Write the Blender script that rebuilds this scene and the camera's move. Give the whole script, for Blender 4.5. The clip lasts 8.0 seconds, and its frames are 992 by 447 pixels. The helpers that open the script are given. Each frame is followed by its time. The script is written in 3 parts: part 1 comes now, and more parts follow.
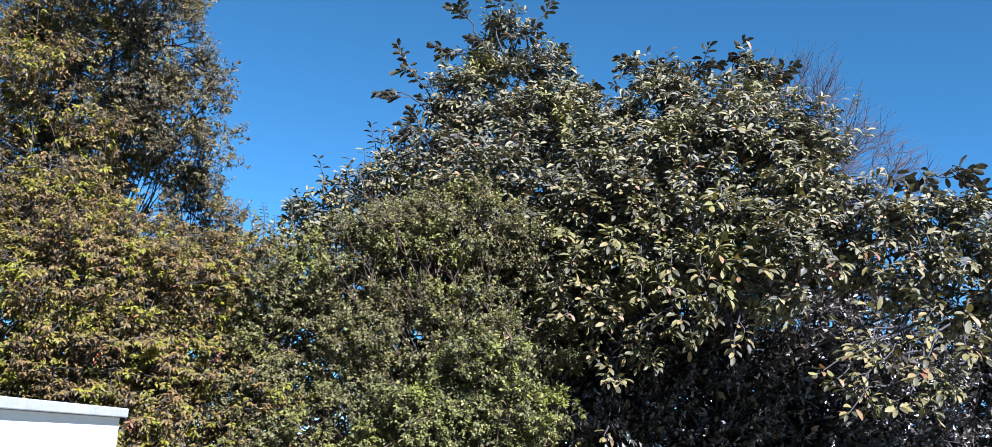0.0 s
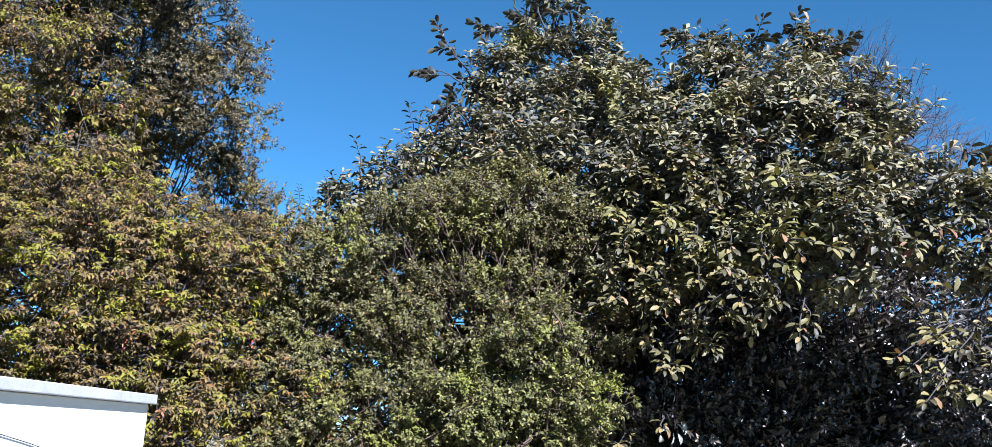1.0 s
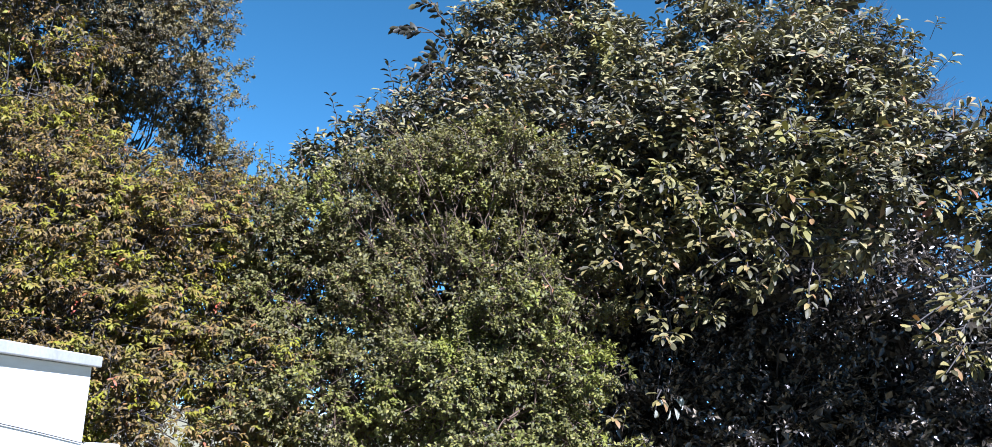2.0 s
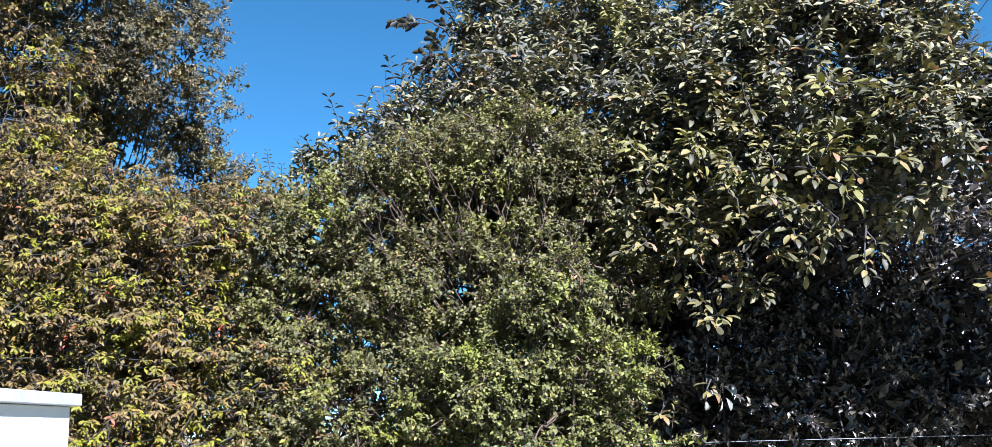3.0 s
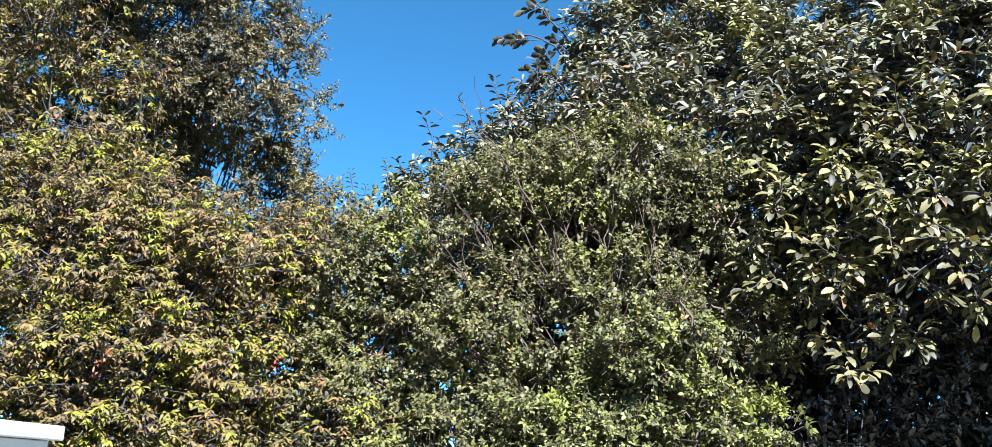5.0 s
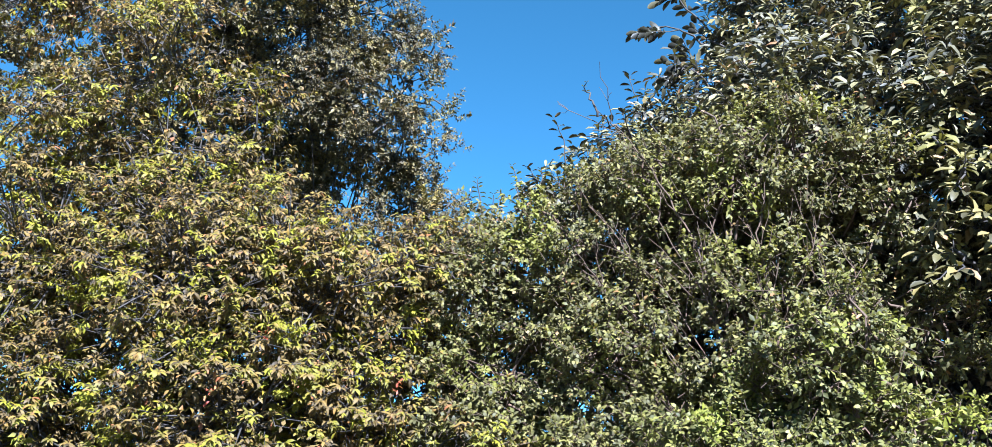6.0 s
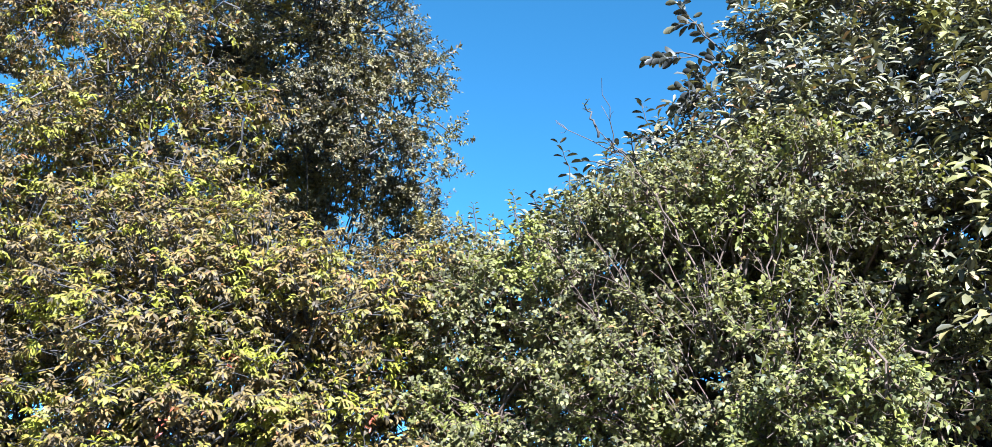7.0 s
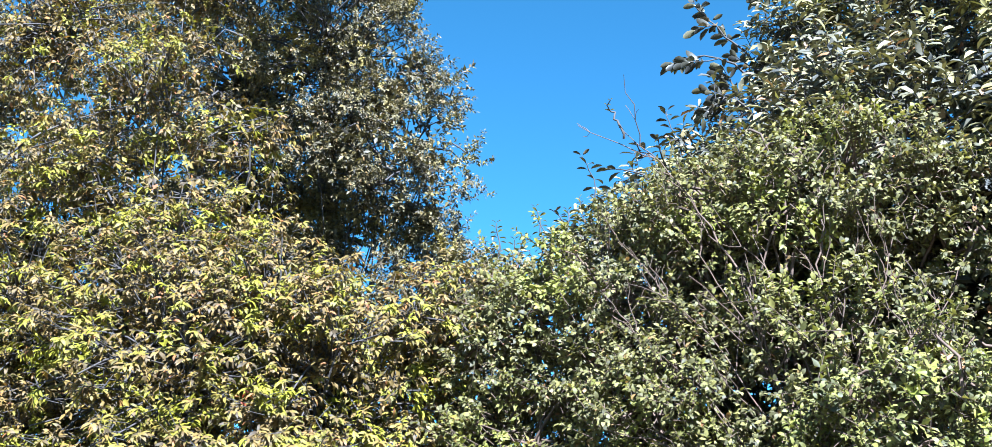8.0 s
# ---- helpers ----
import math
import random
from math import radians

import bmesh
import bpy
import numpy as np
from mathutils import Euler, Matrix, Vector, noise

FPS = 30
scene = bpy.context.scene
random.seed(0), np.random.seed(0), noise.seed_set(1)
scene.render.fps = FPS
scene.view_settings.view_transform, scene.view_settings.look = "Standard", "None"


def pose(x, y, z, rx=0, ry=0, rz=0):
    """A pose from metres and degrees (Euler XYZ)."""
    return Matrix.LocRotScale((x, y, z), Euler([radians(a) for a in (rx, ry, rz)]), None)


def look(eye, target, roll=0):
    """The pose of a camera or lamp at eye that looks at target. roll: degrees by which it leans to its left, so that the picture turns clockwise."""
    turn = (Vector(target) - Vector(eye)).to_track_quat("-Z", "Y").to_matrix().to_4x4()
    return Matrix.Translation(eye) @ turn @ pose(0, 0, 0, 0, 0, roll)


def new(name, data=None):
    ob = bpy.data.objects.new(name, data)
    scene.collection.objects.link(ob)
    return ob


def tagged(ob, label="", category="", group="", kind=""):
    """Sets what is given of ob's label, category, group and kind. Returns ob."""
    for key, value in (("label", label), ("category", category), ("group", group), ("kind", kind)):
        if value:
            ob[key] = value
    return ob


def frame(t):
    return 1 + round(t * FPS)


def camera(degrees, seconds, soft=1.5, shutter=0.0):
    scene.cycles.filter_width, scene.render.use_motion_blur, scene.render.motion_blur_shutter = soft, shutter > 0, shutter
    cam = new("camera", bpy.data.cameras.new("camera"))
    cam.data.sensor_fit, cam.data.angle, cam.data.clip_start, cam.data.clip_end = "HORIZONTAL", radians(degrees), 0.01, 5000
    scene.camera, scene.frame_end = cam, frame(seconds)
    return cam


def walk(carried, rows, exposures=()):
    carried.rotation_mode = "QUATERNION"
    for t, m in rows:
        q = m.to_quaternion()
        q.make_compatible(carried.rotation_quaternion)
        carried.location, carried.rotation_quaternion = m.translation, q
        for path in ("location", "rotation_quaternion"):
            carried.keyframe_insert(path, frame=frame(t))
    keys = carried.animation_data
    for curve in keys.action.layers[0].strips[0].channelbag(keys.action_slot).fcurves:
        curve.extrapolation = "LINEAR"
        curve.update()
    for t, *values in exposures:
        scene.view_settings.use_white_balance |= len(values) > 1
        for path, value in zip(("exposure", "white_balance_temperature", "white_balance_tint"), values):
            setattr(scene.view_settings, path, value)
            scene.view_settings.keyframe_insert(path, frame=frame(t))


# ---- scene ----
cam = camera(50.64, 8.0, soft=0.5)
PATH = [
    (0, (0.000, 0.000, 1.620), (0.009, 1.957, 2.032), 3.39),
    (0.5, (-0.056, 0.249, 1.571), (-0.097, 2.213, 1.947), 3.87),
    (1, (-0.114, 0.533, 1.579), (-0.167, 2.492, 1.978), 3.43),
    (1.5, (-0.156, 0.893, 1.511), (-0.216, 2.854, 1.899), 6.67),
    (1.7, (-0.153, 1.024, 1.471), (-0.199, 2.986, 1.854), 5.61),
    (2.8, (-0.178, 1.789, 1.529), (-0.204, 3.755, 1.895), -0.48),
    (3, (-0.114, 1.921, 1.505), (-0.176, 3.882, 1.891), -1.09),
    (3.5, (-0.168, 2.224, 1.536), (-0.235, 4.187, 1.917), -1.04),
    (4, (0.034, 2.499, 1.533), (-0.142, 4.446, 1.955), 0.45),
    (4.5, (0.069, 2.744, 1.546), (-0.166, 4.666, 2.046), 0.12),
    (5, (0.064, 3.028, 1.546), (-0.249, 4.943, 2.030), 2.16),
    (5.2, (0.105, 3.126, 1.545), (-0.308, 5.026, 2.014), 1.81),
    (6.3, (0.073, 3.932, 1.575), (-0.543, 5.750, 2.137), 1.43),
    (6.5, (0.066, 4.040, 1.570), (-0.555, 5.849, 2.154), 1.31),
    (7, (0.124, 4.239, 1.636), (-0.520, 6.037, 2.230), 3.46),
    (7.5, (0.032, 4.482, 1.632), (-0.602, 6.258, 2.298), 2.70),
    (8, (0.000, 4.619, 1.630), (-0.684, 6.379, 2.290), 0.60),
]
EXPOSURES = [(0.0, 2.36, 5200, 17), (0.5, 2.24, 5200, 17), (1.0, 2.35, 5200, 17), (1.5, 2.33, 5200, 16), (3.0, 2.55, 5200, 14), (3.5, 2.70, 5180, 13), (5.0, 2.82, 5150, 11), (6.5, 3.00, 5100, 9), (7.0, 3.14, 5050, 8), (7.5, 3.15, 5000, 7), (8.0, 3.30, 5000, 7)]
walk(cam, [(t, look(eye, target, roll)) for t, eye, target, roll in PATH], EXPOSURES)

# ---- daylight ----
SUN_TO = Vector((0.45, -0.63, 0.78)).normalized()
world = bpy.data.worlds.new("sky")
scene.world = world
world.use_nodes = True
wn = world.node_tree
sky = wn.nodes.new("ShaderNodeTexSky")
sky.sky_type = "NISHITA"
sky.sun_disc = False
sky.sun_elevation = math.asin(SUN_TO.z)
sky.sun_rotation = math.atan2(SUN_TO.x, SUN_TO.y)
sky.altitude = 2500
sky.air_density, sky.dust_density, sky.ozone_density = 0.43, 0.0, 1.0
wn.nodes["Background"].inputs[1].default_value = 0.05
rich = wn.nodes.new("ShaderNodeHueSaturation")
rich.inputs["Saturation"].default_value = 1.14
rich.inputs["Hue"].default_value = 0.473
wn.links.new(sky.outputs[0], rich.inputs["Color"])
wn.links.new(rich.outputs[0], wn.nodes["Background"].inputs[0])

sun = new("sun", bpy.data.lights.new("sun", "SUN"))
sun.data.energy, sun.data.angle, sun.data.color = 5.0, radians(0.53), (1.0, 0.955, 0.935)
sun.matrix_world = look(SUN_TO * 30, (0, 0, 0))


# ---- materials ----
def nodes(name):
    m = bpy.data.materials.new(name)
    m.use_nodes = True
    nt = m.node_tree
    return m, nt, nt.nodes["Principled BSDF"]


def ramp(nt, stops):
    r = nt.nodes.new("ShaderNodeValToRGB")
    e = r.color_ramp.elements
    while len(e) < len(stops):
        e.new(0.5)
    for el, (p, c) in zip(e, stops):
        el.position, el.color = p, (*c, 1)
    return r


def leaf_material(name, stops, patch, patch_from, patch_scale, rough, through_light, gloss=0.5, single=False):
    """Leaves: a colour for each leaf, patches of another colour, a glossy skin and light through the blade."""
    m, nt, bsdf = nodes(name)
    if single:
        pick = nt.nodes.new("ShaderNodeObjectInfo").outputs["Random"]
    else:
        pick = nt.nodes.new("ShaderNodeNewGeometry").outputs["Random Per Island"]
    r = ramp(nt, stops)
    nt.links.new(pick, r.inputs[0])
    geo = nt.nodes.new("ShaderNodeNewGeometry")
    big = nt.nodes.new("ShaderNodeTexNoise")
    big.inputs["Scale"].default_value, big.inputs["Detail"].default_value = patch_scale, 3
    nt.links.new(geo.outputs["Position"], big.inputs["Vector"])
    lim = nt.nodes.new("ShaderNodeMapRange")
    lim.inputs["From Min"].default_value, lim.inputs["From Max"].default_value = patch_from, patch_from + 0.14
    lim.inputs["To Max"].default_value = 0.8
    nt.links.new(big.outputs["Fac"], lim.inputs["Value"])
    mix = nt.nodes.new("ShaderNodeMix")
    mix.data_type = "RGBA"
    mix.inputs[7].default_value = (*patch, 1)
    nt.links.new(lim.outputs[0], mix.inputs[0])
    nt.links.new(r.outputs[0], mix.inputs[6])
    fine = nt.nodes.new("ShaderNodeTexNoise")
    fine.inputs["Scale"].default_value = 60
    nt.links.new(geo.outputs["Position"], fine.inputs["Vector"])
    tone = nt.nodes.new("ShaderNodeMapRange")
    tone.inputs["To Min"].default_value, tone.inputs["To Max"].default_value = 0.6, 1.4
    nt.links.new(fine.outputs["Fac"], tone.inputs["Value"])
    hsv = nt.nodes.new("ShaderNodeHueSaturation")
    nt.links.new(tone.outputs[0], hsv.inputs["Value"])
    nt.links.new(mix.outputs[2], hsv.inputs["Color"])
    nt.links.new(hsv.outputs[0], bsdf.inputs["Base Color"])
    bsdf.inputs["Roughness"].default_value = rough
    bsdf.inputs["Specular IOR Level"].default_value = gloss
    tr = nt.nodes.new("ShaderNodeBsdfTranslucent")
    warm = nt.nodes.new("ShaderNodeMix")
    warm.data_type, warm.blend_type = "RGBA", "MULTIPLY"
    warm.inputs[0].default_value = 1.0
    warm.inputs[7].default_value = (1.2, 1.2, 0.6, 1)
    nt.links.new(hsv.outputs[0], warm.inputs[6])
    nt.links.new(warm.outputs[2], tr.inputs["Color"])
    both = nt.nodes.new("ShaderNodeMixShader")
    both.inputs[0].default_value = through_light
    nt.links.new(bsdf.outputs[0], both.inputs[1])
    nt.links.new(tr.outputs[0], both.inputs[2])
    nt.links.new(both.outputs[0], nt.nodes["Material Output"].inputs["Surface"])
    return m


def rough_material(name, dark, light, scale, rough, bump, stretch=(1, 1, 1)):
    """Bark, plaster, soil: two tones at two scales, with relief."""
    m, nt, bsdf = nodes(name)
    geo = nt.nodes.new("ShaderNodeNewGeometry")
    mp = nt.nodes.new("ShaderNodeMapping")
    mp.inputs["Scale"].default_value = stretch
    nt.links.new(geo.outputs["Position"], mp.inputs["Vector"])
    a = nt.nodes.new("ShaderNodeTexNoise")
    a.inputs["Scale"].default_value, a.inputs["Detail"].default_value = scale, 6
    b = nt.nodes.new("ShaderNodeTexNoise")
    b.inputs["Scale"].default_value, b.inputs["Detail"].default_value = scale * 9, 4
    for n in (a, b):
        nt.links.new(mp.outputs[0], n.inputs["Vector"])
    add = nt.nodes.new("ShaderNodeMath")
    add.operation = "MULTIPLY_ADD"
    add.inputs[1].default_value = 0.4
    nt.links.new(b.outputs["Fac"], add.inputs[0])
    half = nt.nodes.new("ShaderNodeMath")
    half.operation = "MULTIPLY"
    half.inputs[1].default_value = 0.6
    nt.links.new(a.outputs["Fac"], half.inputs[0])
    nt.links.new(half.outputs[0], add.inputs[2])
    r = ramp(nt, [(0.32, dark), (0.66, light)])
    nt.links.new(add.outputs[0], r.inputs[0])
    nt.links.new(r.outputs[0], bsdf.inputs["Base Color"])
    bsdf.inputs["Roughness"].default_value = rough
    bp = nt.nodes.new("ShaderNodeBump")
    bp.inputs["Strength"].default_value, bp.inputs["Distance"].default_value = bump, 0.01
    nt.links.new(add.outputs[0], bp.inputs["Height"])
    nt.links.new(bp.outputs[0], bsdf.inputs["Normal"])
    return m


YELLOW_LEAF = leaf_material("yellowing_leaf", [(0.0, (0.029, 0.021, 0.012)), (0.35, (0.070, 0.047, 0.017)), (0.75, (0.111, 0.073, 0.019)), (0.95, (0.154, 0.094, 0.024)), (1.0, (0.168, 0.058, 0.024))],
                            (0.141, 0.135, 0.004), 0.49, 4.4, 0.58, 0.24, 0.18)
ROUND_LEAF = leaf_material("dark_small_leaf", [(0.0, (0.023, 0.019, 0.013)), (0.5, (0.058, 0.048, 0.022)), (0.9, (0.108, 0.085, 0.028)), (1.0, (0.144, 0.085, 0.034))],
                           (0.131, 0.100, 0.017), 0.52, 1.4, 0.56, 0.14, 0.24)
SHRUB_LEAF = leaf_material("shrub_leaf", [(0.0, (0.037, 0.034, 0.014)), (0.45, (0.075, 0.068, 0.023)), (0.82, (0.120, 0.107, 0.028)), (0.97, (0.160, 0.135, 0.045)), (1.0, (0.160, 0.073, 0.029))],
                           (0.126, 0.126, 0.015), 0.54, 2.2, 0.58, 0.30, 0.22)
BUSH_LEAF = leaf_material("bright_bush_leaf", [(0.0, (0.024, 0.025, 0.010)), (0.45, (0.071, 0.068, 0.018)), (0.85, (0.127, 0.121, 0.026)), (1.0, (0.169, 0.141, 0.043))],
                          (0.133, 0.140, 0.014), 0.54, 2.2, 0.56, 0.22, 0.20)
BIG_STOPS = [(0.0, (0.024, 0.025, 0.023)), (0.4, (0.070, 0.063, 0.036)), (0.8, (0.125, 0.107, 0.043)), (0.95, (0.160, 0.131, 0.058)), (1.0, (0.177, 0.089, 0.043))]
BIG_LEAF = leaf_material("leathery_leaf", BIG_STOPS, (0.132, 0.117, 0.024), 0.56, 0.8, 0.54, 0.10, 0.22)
# Shaded copy of the leathery leaf: unlit undersides put into the colour.
SHADED_STOPS = [(0.0, (0.014, 0.014, 0.013)), (0.5, (0.034, 0.032, 0.022)), (0.9, (0.070, 0.062, 0.032)), (1.0, (0.110, 0.060, 0.030))]
BIG_LEAF_SHADED = leaf_material("leathery_shaded_leaf", SHADED_STOPS, (0.048, 0.044, 0.024), 0.60, 0.8, 0.45, 0.06, 0.28)
# Two sunlit copies of the leathery leaf for front branches, sunlight put into their colours.
SUNLIT_STOPS = [(0.0, (0.033, 0.029, 0.014)), (0.45, (0.083, 0.071, 0.025)), (0.88, (0.134, 0.109, 0.037)), (0.96, (0.137, 0.069, 0.032)), (1.0, (0.126, 0.046, 0.022))]
BIG_LEAF_SUNLIT = leaf_material("leathery_sunlit_leaf", SUNLIT_STOPS, (0.122, 0.114, 0.021), 0.56, 0.8, 0.54, 0.14, 0.20)
BIG_LEAF_SINGLE = leaf_material("leathery_single_leaf", SUNLIT_STOPS, (0.122, 0.114, 0.021), 0.56, 0.8, 0.54, 0.14, 0.20, True)
# Shade under the big tree is put into the dark tones, glints into the palest.
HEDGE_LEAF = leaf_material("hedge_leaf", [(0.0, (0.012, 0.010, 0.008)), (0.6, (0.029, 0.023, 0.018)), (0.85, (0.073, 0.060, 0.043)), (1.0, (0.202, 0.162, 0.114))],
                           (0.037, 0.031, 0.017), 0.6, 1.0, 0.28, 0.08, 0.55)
RED_LEAF = leaf_material("red_leaf", [(0.0, (0.17, 0.03, 0.015)), (0.6, (0.28, 0.065, 0.03)), (1.0, (0.30, 0.13, 0.05))], (0.25, 0.085, 0.03), 0.6, 3.0, 0.5, 0.2, 0.26)
BARK = rough_material("bark", (0.010, 0.008, 0.007), (0.034, 0.027, 0.022), 5, 0.85, 0.8, (1, 1, 0.3))
PALE_BARK = rough_material("pale_bark", (0.026, 0.015, 0.008), (0.072, 0.041, 0.022), 7, 0.85, 0.6, (1, 1, 0.3))
BARE_BARK = rough_material("bare_twig_bark", (0.024, 0.019, 0.022), (0.051, 0.039, 0.044), 6, 0.8, 0.4)
PAINT = rough_material("white_wall_paint", (0.47, 0.47, 0.465), (0.57, 0.57, 0.565), 2.2, 0.7, 0.3, (1, 0.35, 2.2))
COPING = rough_material("white_coping_paint", (0.22, 0.22, 0.22), (0.31, 0.31, 0.305), 4, 0.65, 0.3)
CABLE = rough_material("cable_sheath", (0.02, 0.02, 0.02), (0.05, 0.05, 0.05), 20, 0.5, 0.1)
WIRE = rough_material("steel_wire", (0.16, 0.155, 0.15), (0.3, 0.3, 0.29), 20, 0.45, 0.1)
GROUND = rough_material("dry_grass_soil", (0.07, 0.065, 0.03), (0.17, 0.15, 0.08), 1.1, 0.95, 0.8)


# ---- mesh helpers ----
def mesh_of(name, verts, tris, material, smooth=True):
    """A mesh from arrays of corners and triangles."""
    me = bpy.data.meshes.new(name)
    v, f = np.asarray(verts, np.float32), np.asarray(tris, np.int32)
    me.vertices.add(len(v))
    me.vertices.foreach_set("co", v.ravel())
    me.loops.add(3 * len(f))
    me.loops.foreach_set("vertex_index", f.ravel())
    me.polygons.add(len(f))
    me.polygons.foreach_set("loop_start", np.arange(0, 3 * len(f), 3, dtype=np.int32))
    me.update(calc_edges=True)
    me.polygons.foreach_set("use_smooth", np.full(len(f), smooth))
    me.materials.append(material)
    me.validate()
    return me


def child(name, me, parent, label="", kind=""):
    ob = new(name, me)
    ob.parent = parent
    return tagged(ob, label=label, kind=kind)


def unit(v):
    return v / (np.linalg.norm(v, axis=-1, keepdims=True) + 1e-9)


class Tubes:
    """Tapered round stems, gathered into one mesh."""

    def __init__(self):
        self.v, self.f, self.n = [], [], 0

    def add(self, points, radii, sides=6):
        p, r = np.asarray(points, float), np.asarray(radii, float)
        along = unit(np.gradient(p, axis=0))
        side = unit(np.cross(along, (0.31, 0.77, 0.12)))
        other = np.cross(along, side)
        a = np.arange(sides) * 2 * np.pi / sides
        ring = p[:, None] + r[:, None, None] * (np.cos(a)[None, :, None] * side[:, None] + np.sin(a)[None, :, None] * other[:, None])
        k = len(p)
        i, j = np.meshgrid(np.arange(k - 1), np.arange(sides), indexing="ij")
        q = np.stack([i * sides + j, i * sides + (j + 1) % sides, (i + 1) * sides + (j + 1) % sides, (i + 1) * sides + j], -1).reshape(-1, 4)
        self.v.append(ring.reshape(-1, 3))
        self.f.append(np.vstack([q[:, [0, 1, 2]], q[:, [0, 2, 3]]]) + self.n)
        self.n += k * sides
        return self

    def many(self, a, b, ra, rb):
        """Thin straight three-sided twigs from the points a to the points b."""
        along = unit(b - a)
        side = unit(np.cross(along, (0.31, 0.77, 0.12)))
        other = np.cross(along, side)
        ang = np.arange(3) * 2 * np.pi / 3
        wheel = np.cos(ang)[None, :, None] * side[:, None] + np.sin(ang)[None, :, None] * other[:, None]
        v = np.concatenate([a[:, None] + ra * wheel, b[:, None] + rb * wheel], 1)
        q = np.array([[0, 1, 4], [0, 4, 3], [1, 2, 5], [1, 5, 4], [2, 0, 3], [2, 3, 5]])
        self.v.append(v.reshape(-1, 3))
        self.f.append((q[None] + 6 * np.arange(len(a))[:, None, None]).reshape(-1, 3) + self.n)
        self.n += 6 * len(a)
        return self

    def mesh(self, name, material):
        return mesh_of(name, np.concatenate(self.v), np.concatenate(self.f), material)


def bent(rng, a, b, steps, sway, rise=0.0):
    """A line of points from a to b that wanders and rises in between."""
    a, b = np.asarray(a, float), np.asarray(b, float)
    t = np.linspace(0, 1, steps)[:, None]
    off = np.cumsum(rng.normal(0, 1, (steps, 3)), axis=0)
    off = (off - off[:1] - t * (off[-1:] - off[:1])) * sway
    p = a + (b - a) * t + off
    p[:, 2] += rise * np.sin(np.pi * t[:, 0])
    return p


# blades: corners along the length, across and up from the midrib
SMALL_V = np.array([(0, 0, 0), (0.45, 0.5, 0.10), (0.45, -0.5, 0.10), (1, 0, 0)])
SMALL_F = np.array([(0, 3, 1), (0, 2, 3)])
OVAL_V = np.array([(0, 0, 0), (0.33, 0.44, 0.09), (0.33, -0.44, 0.09), (0.72, 0.40, 0.03), (0.72, -0.40, 0.03), (1, 0, -0.17)])
OVAL_F = np.array([(0, 2, 1), (1, 2, 4), (1, 4, 3), (3, 4, 5)])
BIG_V = np.array([(0, 0, 0), (0.12, 0, 0.02), (0.34, 0.34, 0.09), (0.36, 0, 0.03), (0.34, -0.34, 0.09), (0.66, 0.50, 0.08), (0.68, 0, 0.0), (0.66, -0.50, 0.08),
                  (0.90, 0.30, -0.02), (0.92, 0, -0.07), (0.90, -0.30, -0.02), (1.0, 0, -0.12)])
MID_V = np.array([(0, 0, 0), (0.36, 0.38, 0.09), (0.38, 0, 0.02), (0.36, -0.38, 0.09), (0.76, 0.46, 0.05), (0.78, 0, -0.03), (0.76, -0.46, 0.05), (1.0, 0, -0.12)])
MID_F = np.array([(0, 2, 1), (0, 3, 2), (1, 2, 5), (1, 5, 4), (2, 3, 6), (2, 6, 5), (4, 5, 7), (5, 6, 7)])
BIG_F = np.array([(1, 3, 2), (1, 4, 3), (2, 3, 6), (2, 6, 5), (3, 4, 7), (3, 7, 6), (5, 6, 9), (5, 9, 8), (6, 7, 10), (6, 10, 9), (8, 9, 11), (9, 10, 11), (0, 3, 1)])

SMALL, OVAL, MIDDLE, LARGE = (SMALL_V, SMALL_F), (OVAL_V, OVAL_F), (MID_V, MID_F), (BIG_V, BIG_F)


def blades(template, at, way, up, size, width):
    """Leaf blades at the points, pointing along way with their faces towards up."""
    tv, tf = template
    x = unit(way)
    z = unit(up - x * np.sum(up * x, -1, keepdims=True))
    y = np.cross(z, x)
    s = size[:, None, None]
    v = at[:, None] + s * (tv[None, :, 0:1] * x[:, None] + width * tv[None, :, 1:2] * y[:, None] + tv[None, :, 2:3] * z[:, None])
    f = tf[None] + len(tv) * np.arange(len(at))[:, None, None]
    return v.reshape(-1, 3), f.reshape(-1, 3)


def clumps_on(rng, lobes, spacing, gaps=None):
    """Centres of leaf clumps over the lobes of a crown, and the way out of the crown there."""
    lob = np.array(lobes)
    at, out = [], []
    for x, y, z, r in lob:
        n = max(3, int(4 * np.pi * r * r / spacing**2))
        d = unit(rng.normal(size=(n, 3)))
        p = np.array((x, y, z)) + d * r * rng.uniform(0.72, 1.08, (n, 1))
        inside = (np.linalg.norm(p[:, None] - lob[None, :, :3], axis=2) < 0.62 * lob[None, :, 3]).any(1)
        keep = ~inside & ((d[:, 1] < 0.45) | (rng.uniform(size=n) < 0.2))
        if gaps:
            wave = np.array([noise.noise(Vector(q * gaps[0])) for q in p])
            keep &= wave > np.where(p[:, 2] > gaps[1], gaps[2], gaps[3])
        at.append(p[keep])
        out.append(d[keep])
    return np.concatenate(at), np.concatenate(out)


def shoots_in(rng, at, out, each, spread, length, lift, flat, rise):
    """Leafy shoots within the clumps: start, way and length."""
    k = len(at)
    d = unit(out[:, None] * (0.7, 0.7, 0.7 * rise) + np.array((0, 0, lift)) + rng.normal(0, 0.55, (k, each, 3)) * (1, 1, 0.35 + 0.65 * flat)).reshape(-1, 3)
    p = (at[:, None] + rng.normal(0, 1, (k, each, 3)) * np.array((spread, spread, spread * flat))).reshape(-1, 3)
    return p, d, length * rng.uniform(0.6, 1.25, len(p))


